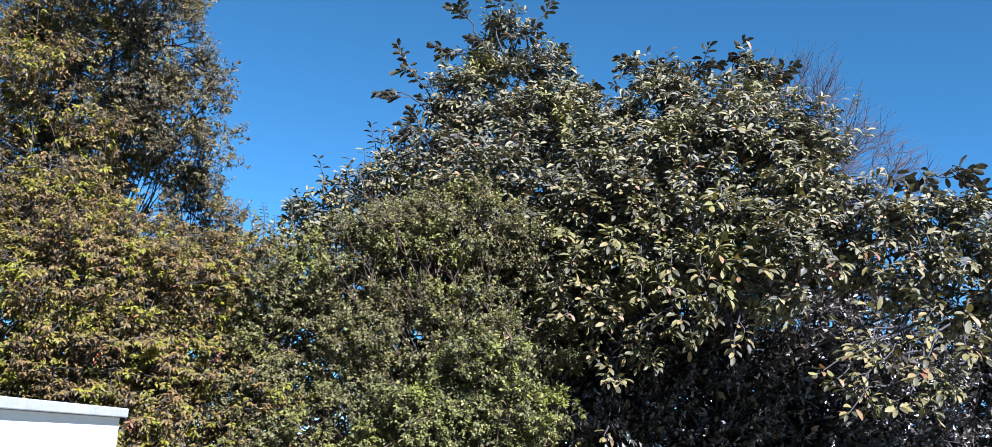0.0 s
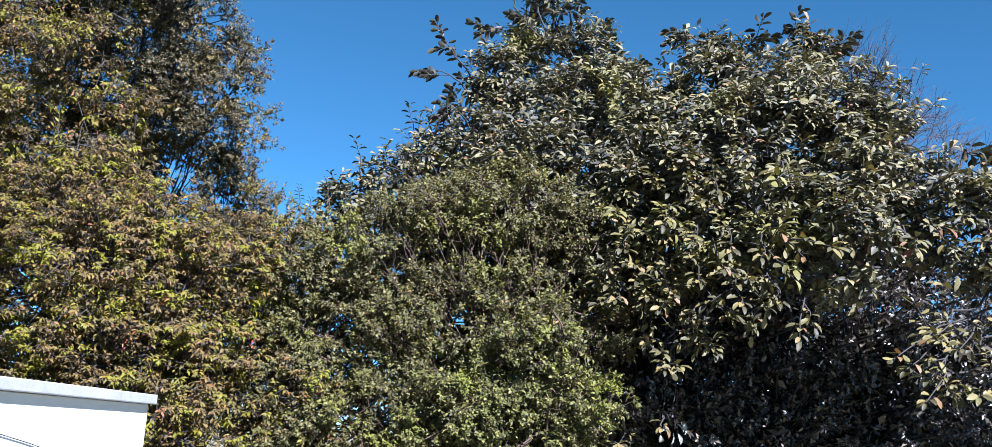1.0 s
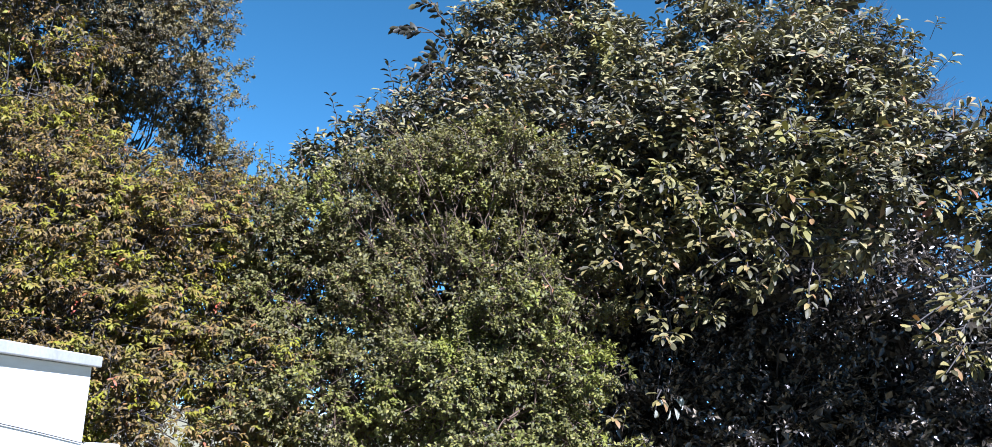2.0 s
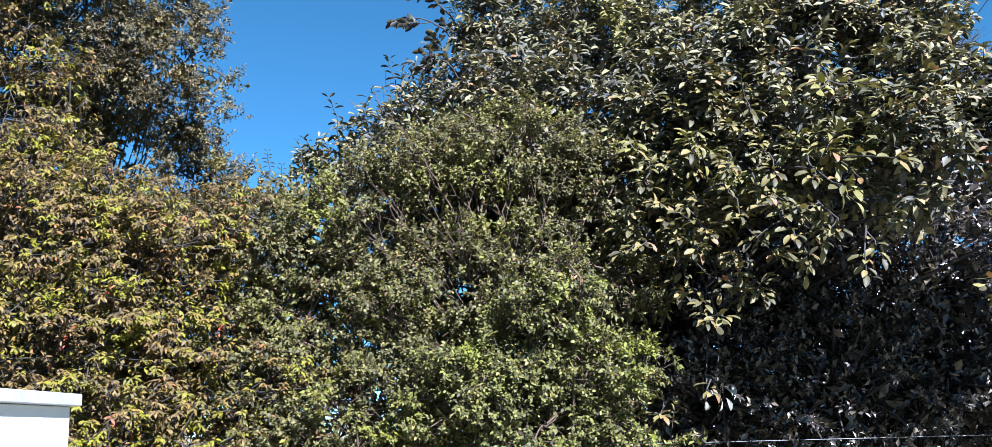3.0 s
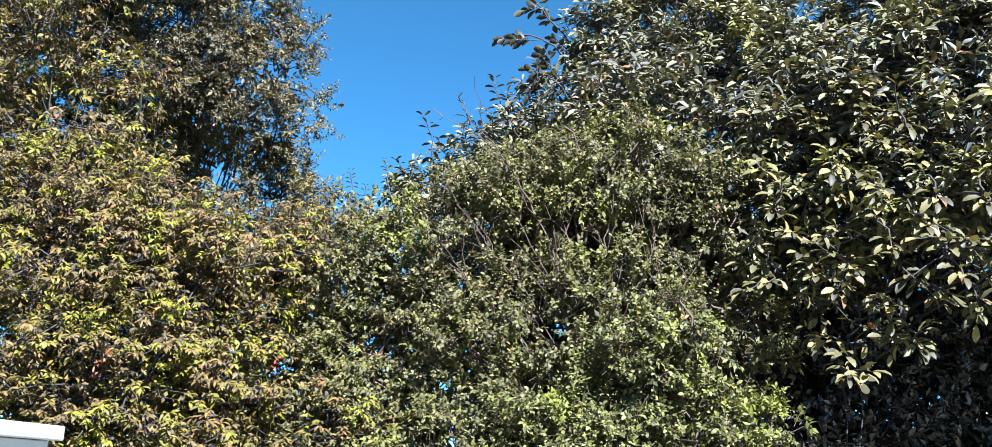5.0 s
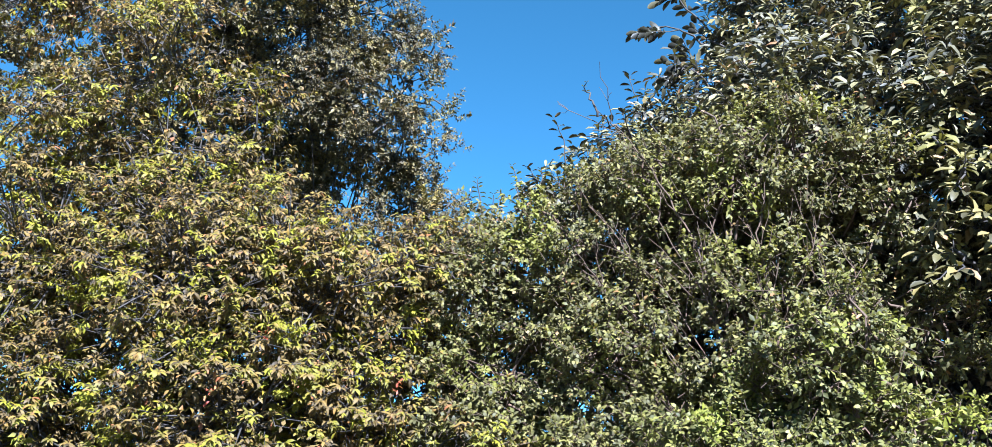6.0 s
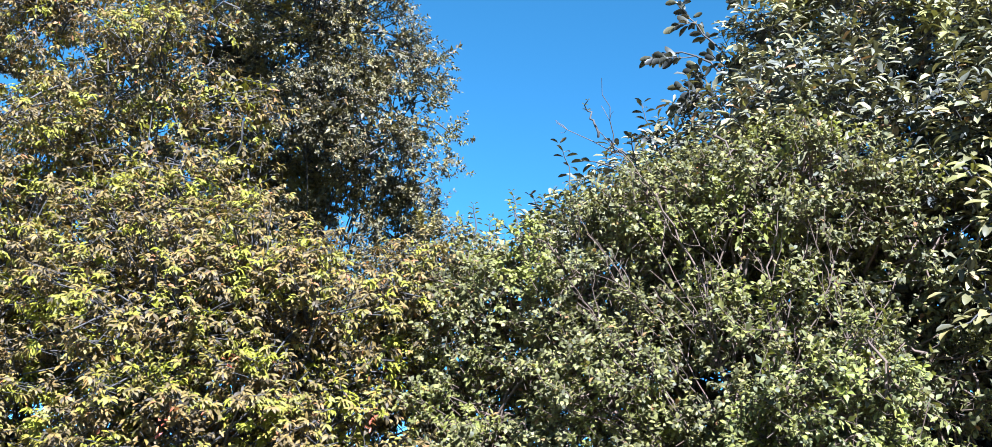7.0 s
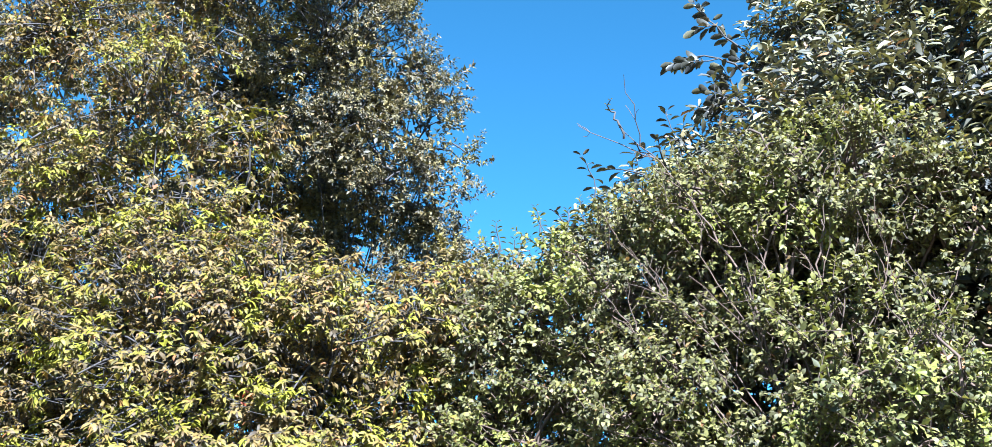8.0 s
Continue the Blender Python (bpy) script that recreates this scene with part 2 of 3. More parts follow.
def leaves_on(rng, template, p, d, length, each, size, width, open_angle, droop, sky, level=1.0, first=0.0, tumble=0.5):
    """Leaves set round the shoots."""
    n = len(p)
    t = (np.arange(each) + 0.6) / each
    t = np.clip(first + (1 - first) * t[None] + rng.normal(0, 0.06, (n, each)), 0.05, 1.0)
    phi = 2.4 * np.arange(each)[None] + rng.uniform(0, 6.28, (n, 1)) + rng.normal(0, 0.3, (n, each))
    u = unit(np.cross(d, (0.23, 0.11, 0.95)))
    w = np.cross(d, u)
    ang = open_angle * (1.15 - 0.55 * t) + rng.normal(0, 0.15, (n, each))
    round_ = np.cos(phi)[..., None] * u[:, None] + np.sin(phi)[..., None] * w[:, None]
    way = np.cos(ang)[..., None] * d[:, None] + np.sin(ang)[..., None] * round_
    way[..., 2] *= level
    way[..., 2] -= droop * rng.uniform(0.5, 1.5, (n, each))
    up = d[:, None] * 0.6 + np.array((0.25, -0.55, 0.88)) * sky + rng.normal(0, tumble, (n, each, 3))
    at = p[:, None] + d[:, None] * (t * length[:, None])[..., None]
    s = np.broadcast_to(np.asarray(size), (n,))[:, None] * rng.uniform(0.65, 1.2, (n, each))
    return blades(template, at.reshape(-1, 3), way.reshape(-1, 3), up.reshape(-1, 3), s.ravel(), width)


def join(sets):
    vs, fs, n = [], [], 0
    for v, f in sets:
        vs.append(v)
        fs.append(f + n)
        n += len(v)
    return np.concatenate(vs), np.concatenate(fs)


def grow_tree(name, label, seed, base, trunk_radius, lobes, spacing, each, spread, shoot, lift, template, per_shoot, size, width, open_angle, droop, sky,
              leaf, bark, stems=1, fork=0.45, group="", limb_radius=0.05, twig=0.004, category="tree", inner=0.15, flat=1.0, shoot_twigs=True, level=1.0, inner_size=2.0, back=(),
              rise=1.0, first=0.0, tumble=0.5, twig_bark=None, bare=(), gaps=None, reach=0.25):
    """A tree or shrub: stems from the ground, a limb into each lobe of its crown, twigs and leaves."""
    rng = np.random.default_rng(seed)
    thing = tagged(new(name), label=label, category=category, group=group)
    thing.location = base
    b = np.array(base)
    lob = np.array(lobes)
    top = lob[np.argmax(lob[:, 2])]
    mid = np.average(lob[:, :3], axis=0, weights=lob[:, 3] ** 2)
    lines = []
    for s in range(stems):
        a = np.array((0.0, 0.0, -0.08)) + (rng.normal(0, 0.12, 3) * (1, 1, 0) if stems > 1 else 0)
        goal = lob[s % len(lob), :3] if stems > 1 else mid + (0, 0, reach * (top[2] - mid[2]))
        pts = bent(rng, a, goal - b, 12, 0.05 if stems == 1 else 0.035)
        r = trunk_radius * np.linspace(1.0, 0.22, 12) ** 0.8
        r[0] *= 1.35
        child("trunk" if stems == 1 else "stem", Tubes().add(pts, r, 9).mesh("stem", bark), thing)
        lines.append((pts, r))
    twigs = Tubes()
    for i, (x, y, z, rad) in enumerate(lob):
        c = np.array((x, y, z)) - b
        pts, r = lines[i % len(lines)]
        want = fork * c[2] + rng.uniform(0, 0.25) * c[2]
        k = int(np.clip(np.argmin(np.abs(pts[:, 2] - want)), 2, 10))
        line = bent(rng, pts[k], c + rng.normal(0, 0.1, 3), 8, 0.04, 0.12)
        lr = min(limb_radius * (0.5 + rad), r[k] * 0.9)
        child("limb", Tubes().add(line, lr * np.linspace(1, 0.3, 8), 6).mesh("limb", bark), thing)
    at, out = clumps_on(rng, lobes, spacing, gaps)
    for x, y, z, rad, share in bare:
        keep = (np.linalg.norm(at - (x, y, z), axis=1) > rad) | (rng.uniform(size=len(at)) < share)
        at, out = at[keep], out[keep]
    n_near = len(at)
    if back:
        lob = np.concatenate([lob, np.array(back)])
        far, far_out = clumps_on(rng, back, 1.5 * spacing)
        at, out = np.concatenate([at, far]), np.concatenate([out, far_out])
    own = np.argmin(np.linalg.norm(at[:, None] - lob[None, :, :3], axis=2) / lob[None, :, 3], axis=1)
    core = lob[own, :3] + rng.normal(0, 0.12, at.shape)
    for c, p in zip(core - b, at - b):
        twigs.add(bent(rng, c, p, 4, 0.03, 0.05), np.linspace(3.2 * twig, 1.6 * twig, 4), 4)
    p, d, ln = shoots_in(rng, at, out, each, spread, shoot, lift, flat, rise)
    n_in = int(inner * len(p))
    if n_in:
        pick = rng.integers(0, len(at), n_in)
        q = core[pick] + (at[pick] - core[pick]) * rng.uniform(0.05, 0.6, (n_in, 1)) + rng.normal(0, 0.12, (n_in, 3))
        p = np.concatenate([p, q])
        d = np.concatenate([d, unit(rng.normal(size=(n_in, 3)))])
        ln = np.concatenate([ln, 1.5 * shoot * rng.uniform(0.7, 1.3, n_in)])
    if shoot_twigs:
        twigs.many(p - b - d * 0.04, p - b + d * ln[:, None], twig, 0.5 * twig)
    child("twig", twigs.mesh("twig", twig_bark or BARK), thing, kind="stuff")
    sizes = np.full(len(p), size)
    sizes[n_near * each:len(at) * each] *= 1.6
    sizes[len(p) - n_in:] *= inner_size
    n_out = len(p) - n_in
    near = leaves_on(rng, template, (p - b)[:n_out], d[:n_out], ln[:n_out], per_shoot, sizes[:n_out], width, open_angle, droop, sky, level, first, tumble)
    deep = leaves_on(rng, SMALL, (p - b)[n_out:], d[n_out:], ln[n_out:], per_shoot, sizes[n_out:], 0.5, open_angle, droop, sky)
    v, f = join([near, deep])
    child("crown", mesh_of("crown", v, f, leaf), thing, kind="stuff")
    return thing


# ---- ground and wall ----
def box(bm, lo, hi):
    m = Matrix.LocRotScale([(a + b) / 2 for a, b in zip(lo, hi)], None, [b - a for a, b in zip(lo, hi)])
    bmesh.ops.create_cube(bm, size=1.0, matrix=m)


def bm_part(name, bm, material, parent, label="", kind="", bevel=0.0):
    if bevel:
        bmesh.ops.bevel(bm, geom=bm.edges[:], offset=bevel, segments=2, affect="EDGES", profile=0.5)
    me = bpy.data.meshes.new(name)
    bm.to_mesh(me)
    bm.free()
    me.materials.append(material)
    ob = new(name, me)
    ob.parent = parent
    return tagged(ob, label=label, kind=kind)


def build_ground():
    bm = bmesh.new()
    bmesh.ops.create_grid(bm, x_segments=60, y_segments=60, size=1500)
    for v in bm.verts:
        v.co.z = 0.0
    tagged(bm_part("ground", bm, GROUND, None, "dry grass and bare soil under the trees", "structure"), category="ground")


build_ground()

WALL_X, WALL_END, WALL_TOP = -2.31, 6.95, 1.71


def build_wall():
    wall = tagged(new("wall_west"), label="white painted garden wall with a flat coping", category="wall", kind="structure")
    bm = bmesh.new()
    box(bm, (WALL_X - 0.16, -6.0, -0.05), (WALL_X, WALL_END - 0.05, WALL_TOP - 0.06))
    bm_part("wall_body", bm, PAINT, wall, bevel=0.004)
    bm = bmesh.new()
    box(bm, (WALL_X - 0.21, -6.0, WALL_TOP - 0.058), (WALL_X + 0.035, WALL_END, WALL_TOP))
    bm_part("coping", bm, COPING, wall, "weathered white coping", bevel=0.006)
    low = tagged(new("wall_low"), label="low white painted wall joining the taller wall", category="wall", kind="structure")
    bm = bmesh.new()
    box(bm, (WALL_X - 0.13, WALL_END - 0.048, -0.05), (WALL_X + 0.05, WALL_END + 0.42, 1.24))
    bm_part("wall_body", bm, PAINT, low, bevel=0.02)


build_wall()

# ---- trees ----
YELLOW = [
    (-4.69, 9.80, 4.13, 0.28), (-4.15, 9.80, 3.96, 0.28), (-3.84, 10.00, 4.12, 0.22), (-4.68, 9.90, 4.51, 0.30),
    (-4.12, 10.20, 4.58, 0.28), (-4.41, 10.40, 4.32, 0.22), (-4.74, 10.00, 4.21, 0.25), (-4.51, 10.30, 3.92, 0.25),
    (-4.05, 10.40, 4.00, 0.22), (-5.06, 10.10, 3.96, 0.30), (-4.21, 9.70, 3.15, 0.68), (-3.44, 9.90, 3.05, 0.60),
    (-3.82, 9.50, 2.64, 0.80), (-3.09, 9.90, 2.67, 0.70), (-3.41, 9.40, 1.97, 0.70), (-2.74, 9.80, 1.98, 0.55),
    (-2.69, 10.30, 3.00, 0.50), (-5.14, 9.60, 3.04, 0.90), (-4.85, 9.40, 1.89, 0.80), (-5.35, 9.80, 4.37, 0.45),
    (-4.59, 9.90, 4.78, 0.50), (-3.97, 10.20, 4.89, 0.33), (-5.59, 9.90, 5.51, 0.60), (-4.92, 10.00, 5.39, 0.30),
    (-4.34, 10.20, 5.24, 0.20), (-3.75, 9.20, 1.46, 0.60), (-2.92, 9.30, 1.45, 0.60), (-2.21, 9.70, 1.61, 0.50),
]
YELLOW_BACK = [(-6.0, 10.4, 4.0, 0.6), (-4.4, 10.9, 3.2, 0.7), (-3.5, 10.9, 3.0, 0.6), (-5.2, 10.9, 3.3, 0.8), (-3.6, 10.9, 2.0, 0.7), (-4.6, 10.9, 1.9, 0.8), (-5.7, 11.0, 5.3, 0.4)]
# The two extra top lobes are added above view to shade the crown below.
grow_tree("tree", "broad evergreen tree with drooping yellow-green leaves", 11, (-4.1, 11.1, 0.0), 0.09, YELLOW + [(-5.1, 10.7, 6.3, 0.55), (-5.8, 10.4, 6.5, 0.60)], 0.190, 7, 0.100, 0.11, 0.10, OVAL, 10, 0.053, 0.34, 1.30, 0.45, 1.2,
          YELLOW_LEAF, BARK, twig=0.0028, flat=0.22, inner=0.9, inner_size=1.0, back=YELLOW_BACK, limb_radius=0.009, fork=0.6, reach=-0.15, rise=0.45, first=0.45, tumble=0.26, level=0.6, gaps=((1.9, 1.9, 5.0), 3.75, 0.17, -0.20))
ROUND = [
    (-3.93, 11.75, 4.98, 0.38), (-3.63, 11.70, 4.73, 0.25), (-3.93, 11.60, 5.33, 0.33), (-4.31, 11.50, 5.16, 0.26),
    (-4.15, 12.30, 4.84, 0.35), (-3.67, 12.10, 4.50, 0.25), (-5.32, 13.20, 4.80, 0.50), (-6.04, 13.20, 4.67, 0.50),
    (-3.65, 12.10, 4.00, 0.33), (-6.66, 12.80, 4.66, 0.50), (-4.38, 11.90, 6.12, 0.86), (-3.65, 12.00, 5.17, 0.50),
    (-5.17, 12.40, 7.56, 1.10), (-3.40, 12.10, 4.05, 0.42), (-2.98, 11.90, 3.37, 0.50), (-5.96, 12.80, 6.38, 1.00),
    (-4.39, 12.30, 7.13, 0.60), (-3.48, 12.20, 3.31, 0.60), (-4.23, 12.20, 5.40, 0.48), (-2.65, 12.00, 2.46, 0.50),
    (-5.36, 13.10, 5.33, 0.50), (-6.52, 12.80, 7.94, 1.10), (-3.37, 11.90, 4.60, 0.24), (-2.96, 11.60, 3.83, 0.19),
    (-2.35, 11.90, 2.90, 0.40), (-3.10, 11.90, 4.25, 0.15), (-3.20, 11.90, 4.95, 0.16), (-4.45, 12.30, 4.30, 0.42), (-4.95, 12.60, 4.25, 0.42), (-3.64, 12.00, 5.62, 0.36), (-3.10, 11.30, 2.00, 0.60), (-2.30, 11.20, 1.90, 0.50), (-4.00, 11.30, 2.10, 0.70),
]
# Back lobes; the last three are added out of view to cast shade.
ROUND_BACK_AND_SHADE = [
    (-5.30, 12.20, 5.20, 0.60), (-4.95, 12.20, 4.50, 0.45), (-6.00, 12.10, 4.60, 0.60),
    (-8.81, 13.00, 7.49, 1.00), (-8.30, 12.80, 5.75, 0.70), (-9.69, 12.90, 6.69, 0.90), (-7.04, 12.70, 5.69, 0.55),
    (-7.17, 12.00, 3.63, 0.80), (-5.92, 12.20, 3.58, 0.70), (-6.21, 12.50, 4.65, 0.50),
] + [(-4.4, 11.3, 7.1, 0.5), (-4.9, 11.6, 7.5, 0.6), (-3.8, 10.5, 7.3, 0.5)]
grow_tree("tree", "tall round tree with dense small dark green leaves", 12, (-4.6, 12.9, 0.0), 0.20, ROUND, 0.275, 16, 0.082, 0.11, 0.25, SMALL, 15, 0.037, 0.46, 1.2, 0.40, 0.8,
          ROUND_LEAF, BARK, twig=0.003, flat=0.6, inner=0.12, limb_radius=0.016, shoot_twigs=False, inner_size=1.8, back=ROUND_BACK_AND_SHADE, reach=0.0)
SHRUB = [
    (-0.96, 10.15, 3.56, 0.33), (-0.46, 10.10, 3.68, 0.35), (-0.43, 9.95, 3.28, 0.35), (-1.97, 10.30, 2.99, 0.50),
    (-1.42, 10.30, 3.14, 0.52), (-0.83, 10.30, 3.33, 0.52), (-0.16, 10.20, 3.58, 0.50), (0.36, 10.20, 3.36, 0.42),
    (-1.89, 10.10, 2.28, 0.50), (-1.12, 10.10, 2.45, 0.60), (-0.27, 10.10, 2.56, 0.60), (0.40, 10.00, 2.47, 0.45),
    (-0.38, 10.50, 3.98, 0.28), (-0.91, 10.60, 3.92, 0.26), (-2.25, 10.60, 3.50, 0.16), (-2.43, 10.70, 3.38, 0.14),
    (-2.00, 9.80, 1.62, 0.50), (-1.34, 9.70, 1.55, 0.55), (-0.86, 9.75, 1.86, 0.42), (-0.93, 10.00, 1.80, 0.60),
    (0.01, 10.00, 1.86, 0.60),
]
SHRUB_BACK = [(-1.35, 11.2, 2.75, 0.50), (-0.75, 11.3, 2.55, 0.55), (-1.25, 11.2, 1.95, 0.50), (-0.55, 11.3, 1.90, 0.55), (-1.70, 11.4, 3.05, 0.35), (-2.04, 11.5, 3.22, 0.34), (-0.70, 11.5, 2.76, 0.34), (-2.81, 11.5, 2.72, 0.34), (-1.38, 11.5, 3.19, 0.34), (-1.82, 11.5, 2.62, 0.34)]
grow_tree("shrub", "large many-stemmed shrub with small oval green leaves", 13, (-0.55, 10.0, 0.0), 0.03, SHRUB, 0.23, 12, 0.068, 0.12, 0.45, OVAL, 12, 0.037, 0.60, 1.05, 0.25, 0.9,
          SHRUB_LEAF, PALE_BARK, stems=9, limb_radius=0.018, twig=0.0030, category="shrub", inner=0.2, inner_size=1.4, flat=0.7, tumble=0.42, twig_bark=PALE_BARK, back=SHRUB_BACK,
          bare=[(-0.35, 9.6, 3.05, 0.50, 0.85)])
BUSH = [
    (-0.48, 9.45, 1.62, 0.50), (-0.22, 9.40, 1.62, 0.38), (0.25, 9.30, 2.52, 0.18), (-0.05, 9.40, 2.28, 0.26),
    (-0.18, 9.45, 2.02, 0.32), (0.20, 9.35, 2.14, 0.22), (0.31, 9.30, 1.90, 0.22), (0.55, 9.25, 1.90, 0.16),
    (0.68, 9.25, 1.94, 0.10), (-0.05, 9.30, 1.36, 0.40), (0.38, 9.25, 1.32, 0.28), (0.70, 9.25, 1.28, 0.20),
    (0.10, 9.60, 1.70, 0.32), (0.88, 9.25, 1.24, 0.12),
]
grow_tree("bush", "bright yellow-green bush with small leaves before the shrub", 16, (-0.35, 9.5, 0.0), 0.025, BUSH, 0.23, 14, 0.064, 0.12, 0.4, OVAL, 12, 0.037, 0.58, 1.05, 0.25, 0.8,
          BUSH_LEAF, PALE_BARK, stems=7, limb_radius=0.015, twig=0.0028, category="bush", inner=0.25, inner_size=1.4, flat=0.6, tumble=0.4, twig_bark=PALE_BARK)
BIG = [
    (-2.15, 11.90, 3.86, 0.20), (-1.73, 12.10, 4.24, 0.16), (-1.33, 12.30, 4.50, 0.20), (0.09, 10.53, 3.37, 0.47),
    (-0.70, 11.30, 3.57, 0.45), (-1.33, 11.30, 3.42, 0.40), (-0.09, 10.64, 2.91, 0.47), (-0.69, 12.80, 5.53, 0.24),
    (0.05, 13.20, 6.84, 0.27), (0.41, 13.00, 6.26, 0.40), (-0.24, 12.80, 5.39, 0.50), (0.57, 12.06, 5.14, 0.62),
    (-0.78, 12.40, 4.75, 0.50), (-1.42, 12.20, 4.24, 0.40), (-1.90, 12.00, 4.09, 0.30), (1.20, 11.44, 4.78, 0.60),
    (1.92, 11.49, 5.20, 0.52), (2.56, 11.11, 5.11, 0.54), (2.79, 10.42, 4.74, 0.56), (2.07, 10.40, 4.35, 0.64),
    (1.33, 10.53, 3.87, 0.66), (2.85, 9.94, 4.03, 0.52), (2.06, 9.96, 3.61, 0.48), (0.01, 10.95, 4.22, 0.55),
    (0.83, 10.58, 3.38, 0.57), (1.73, 12.20, 6.02, 0.20), (2.21, 12.00, 5.98, 0.25), (2.93, 11.80, 5.90, 0.26),
    (3.16, 10.34, 4.61, 0.31), (3.10, 9.75, 3.94, 0.30), (-0.45, 12.90, 5.92, 0.34), (0.02, 12.90, 5.95, 0.40),
    (-0.12, 13.10, 6.38, 0.26), (0.95, 12.70, 5.75, 0.30),
]
FRONT = [
    (3.35, 9.60, 3.83, 0.42), (3.80, 9.40, 3.58, 0.42), (4.31, 9.50, 3.63, 0.36), (4.70, 9.60, 3.28, 0.45),
    (2.75, 9.40, 3.37, 0.35),
]
BIG_BACK = [(1.0, 13.0, 3.5, 0.8), (2.2, 12.9, 3.8, 0.8), (0.3, 13.1, 4.2, 0.6), (3.2, 12.5, 3.8, 0.7), (1.6, 13.1, 4.7, 0.7), (2.6, 12.7, 4.7, 0.6)]
big_tree = grow_tree("tree", "tall tree with large leathery oval leaves", 14, (1.6, 12.3, 0.0), 0.13, BIG + FRONT, 0.32, 12, 0.11, 0.15, 0.3, MIDDLE, 7, 0.106, 0.37, 1.25, 0.20, 1.4,
          BIG_LEAF, BARK, inner=0.25, flat=0.6, level=0.55, limb_radius=0.022, inner_size=1.0, first=0.40, tumble=0.42, reach=-0.25, back=BIG_BACK)
HEDGE = [
    (1.34, 11.40, 2.64, 0.90), (2.37, 11.40, 2.71, 0.90), (3.41, 11.40, 2.63, 0.90), (4.48, 11.50, 2.56, 0.85),
    (5.52, 11.50, 2.62, 0.90), (6.51, 11.50, 2.82, 0.90), (1.47, 11.10, 1.71, 0.90), (2.46, 11.10, 1.70, 0.90),
    (3.45, 11.10, 1.76, 0.90), (4.48, 11.20, 1.75, 0.90), (5.48, 11.20, 1.81, 0.90), (3.07, 11.70, 3.34, 0.70),
    (4.18, 11.80, 3.49, 0.60), (6.42, 11.20, 1.87, 0.90), (0.55, 11.40, 1.70, 0.80), (0.60, 11.50, 2.50, 0.70),
    (1.60, 13.60, 2.20, 0.90), (3.10, 13.60, 2.20, 0.90), (4.60, 13.60, 2.30, 0.90), (0.60, 13.30, 1.60, 0.90),
]
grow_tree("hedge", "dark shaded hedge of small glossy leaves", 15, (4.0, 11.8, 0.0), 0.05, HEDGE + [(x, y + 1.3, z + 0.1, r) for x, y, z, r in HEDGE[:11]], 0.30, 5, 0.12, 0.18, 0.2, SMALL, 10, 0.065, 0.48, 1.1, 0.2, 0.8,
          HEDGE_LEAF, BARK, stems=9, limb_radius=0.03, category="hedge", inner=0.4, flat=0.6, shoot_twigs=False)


# ---- single branches of the large-leaved tree ----
def leaf_meshes():
    out = []
    for k in range(3):
        v = BIG_V.copy()
        v[:, 1] *= (0.35, 0.40, 0.32)[k]
        v[:, 2] *= (0.7, -0.3, 1.0)[k]
        out.append(mesh_of("leaf", v, BIG_F, BIG_LEAF_SINGLE))
    return out


LEAVES = leaf_meshes()


def whorl(rng, p, d, n, size, spread=1.0, face=(0.25, -0.4, 1.1)):
    """Leaf poses round the end of a twig: place, way, up, size."""
    u = unit(np.cross(d, (0.23, 0.11, 0.95)))
    w = np.cross(d, u)
    rows = []
    for i in range(n):
        t = i / max(1, n - 1)
        phi = 2.4 * i + rng.uniform(-0.3, 0.3)
        a = (1.25 - 0.9 * t) * spread + rng.normal(0, 0.12)
        way = np.cos(a) * d + np.sin(a) * (np.cos(phi) * u + np.sin(phi) * w)
        way[2] = 0.5 * way[2] - 0.12
        up = d * 0.25 + np.array(face) + rng.normal(0, 0.28, 3)
        rows.append((p - d * 0.16 * (1 - t), unit(way), up, size * rng.uniform(0.7, 1.15)))
    return rows


def branch_lines(rng, base, tip, twigs):
    """A bent branch with side twigs near its end; returns its mesh and the twig ends with their ways."""
    tubes = Tubes()
    line = bent(rng, base, tip, 9, 0.035, 0.10)
    tubes.add(line, np.linspace(0.013, 0.004, 9), 6)
    ends = [(line[-1], unit(line[-1] - line[-3]))]
    for k in range(twigs):
        a = line[rng.integers(4, 8)]
        way = unit(unit(line[-1] - line[-4]) + rng.normal(0, 0.6, 3) + (0, 0, 0.1))
        b = a + way * rng.uniform(0.14, 0.30)
        tubes.add(bent(rng, a, b, 4, 0.015), np.linspace(0.006, 0.003, 4), 5)
        ends.append((b, way))
    return tubes, ends


def leafy_branch(tree, seed, base, tip, twigs, each, size, single, material=None, face=(0.25, -0.4, 1.1), width=0.36):
    rng = np.random.default_rng(seed)
    b = np.array(tree.location)
    tubes, ends = branch_lines(rng, np.array(base) - b, np.array(tip) - b, twigs)
    limb = child("branch", tubes.mesh("branch", BARK), tree)
    rows = [row for p, d in ends for row in whorl(rng, p, d, each, size, 1.0, face)]
    if single:
        for p, way, up, s in rows:
            x = Vector(way)
            z = Vector(up)
            z = (z - x * z.dot(x)).normalized()
            y = z.cross(x)
            ob = new("leaf", LEAVES[rng.integers(0, 3)])
            ob.parent = limb
            m = Matrix((x, y, z)).transposed().to_4x4()
            ob.matrix_local = Matrix.Translation(p) @ m @ Matrix.Scale(s, 4)
    else:
        p, way, up, s = (np.array(c) for c in zip(*rows))
        v, f = blades(LARGE, p, way, up, s, width)
        child("foliage", mesh_of("foliage", v, f, material or BIG_LEAF), limb, kind="stuff")


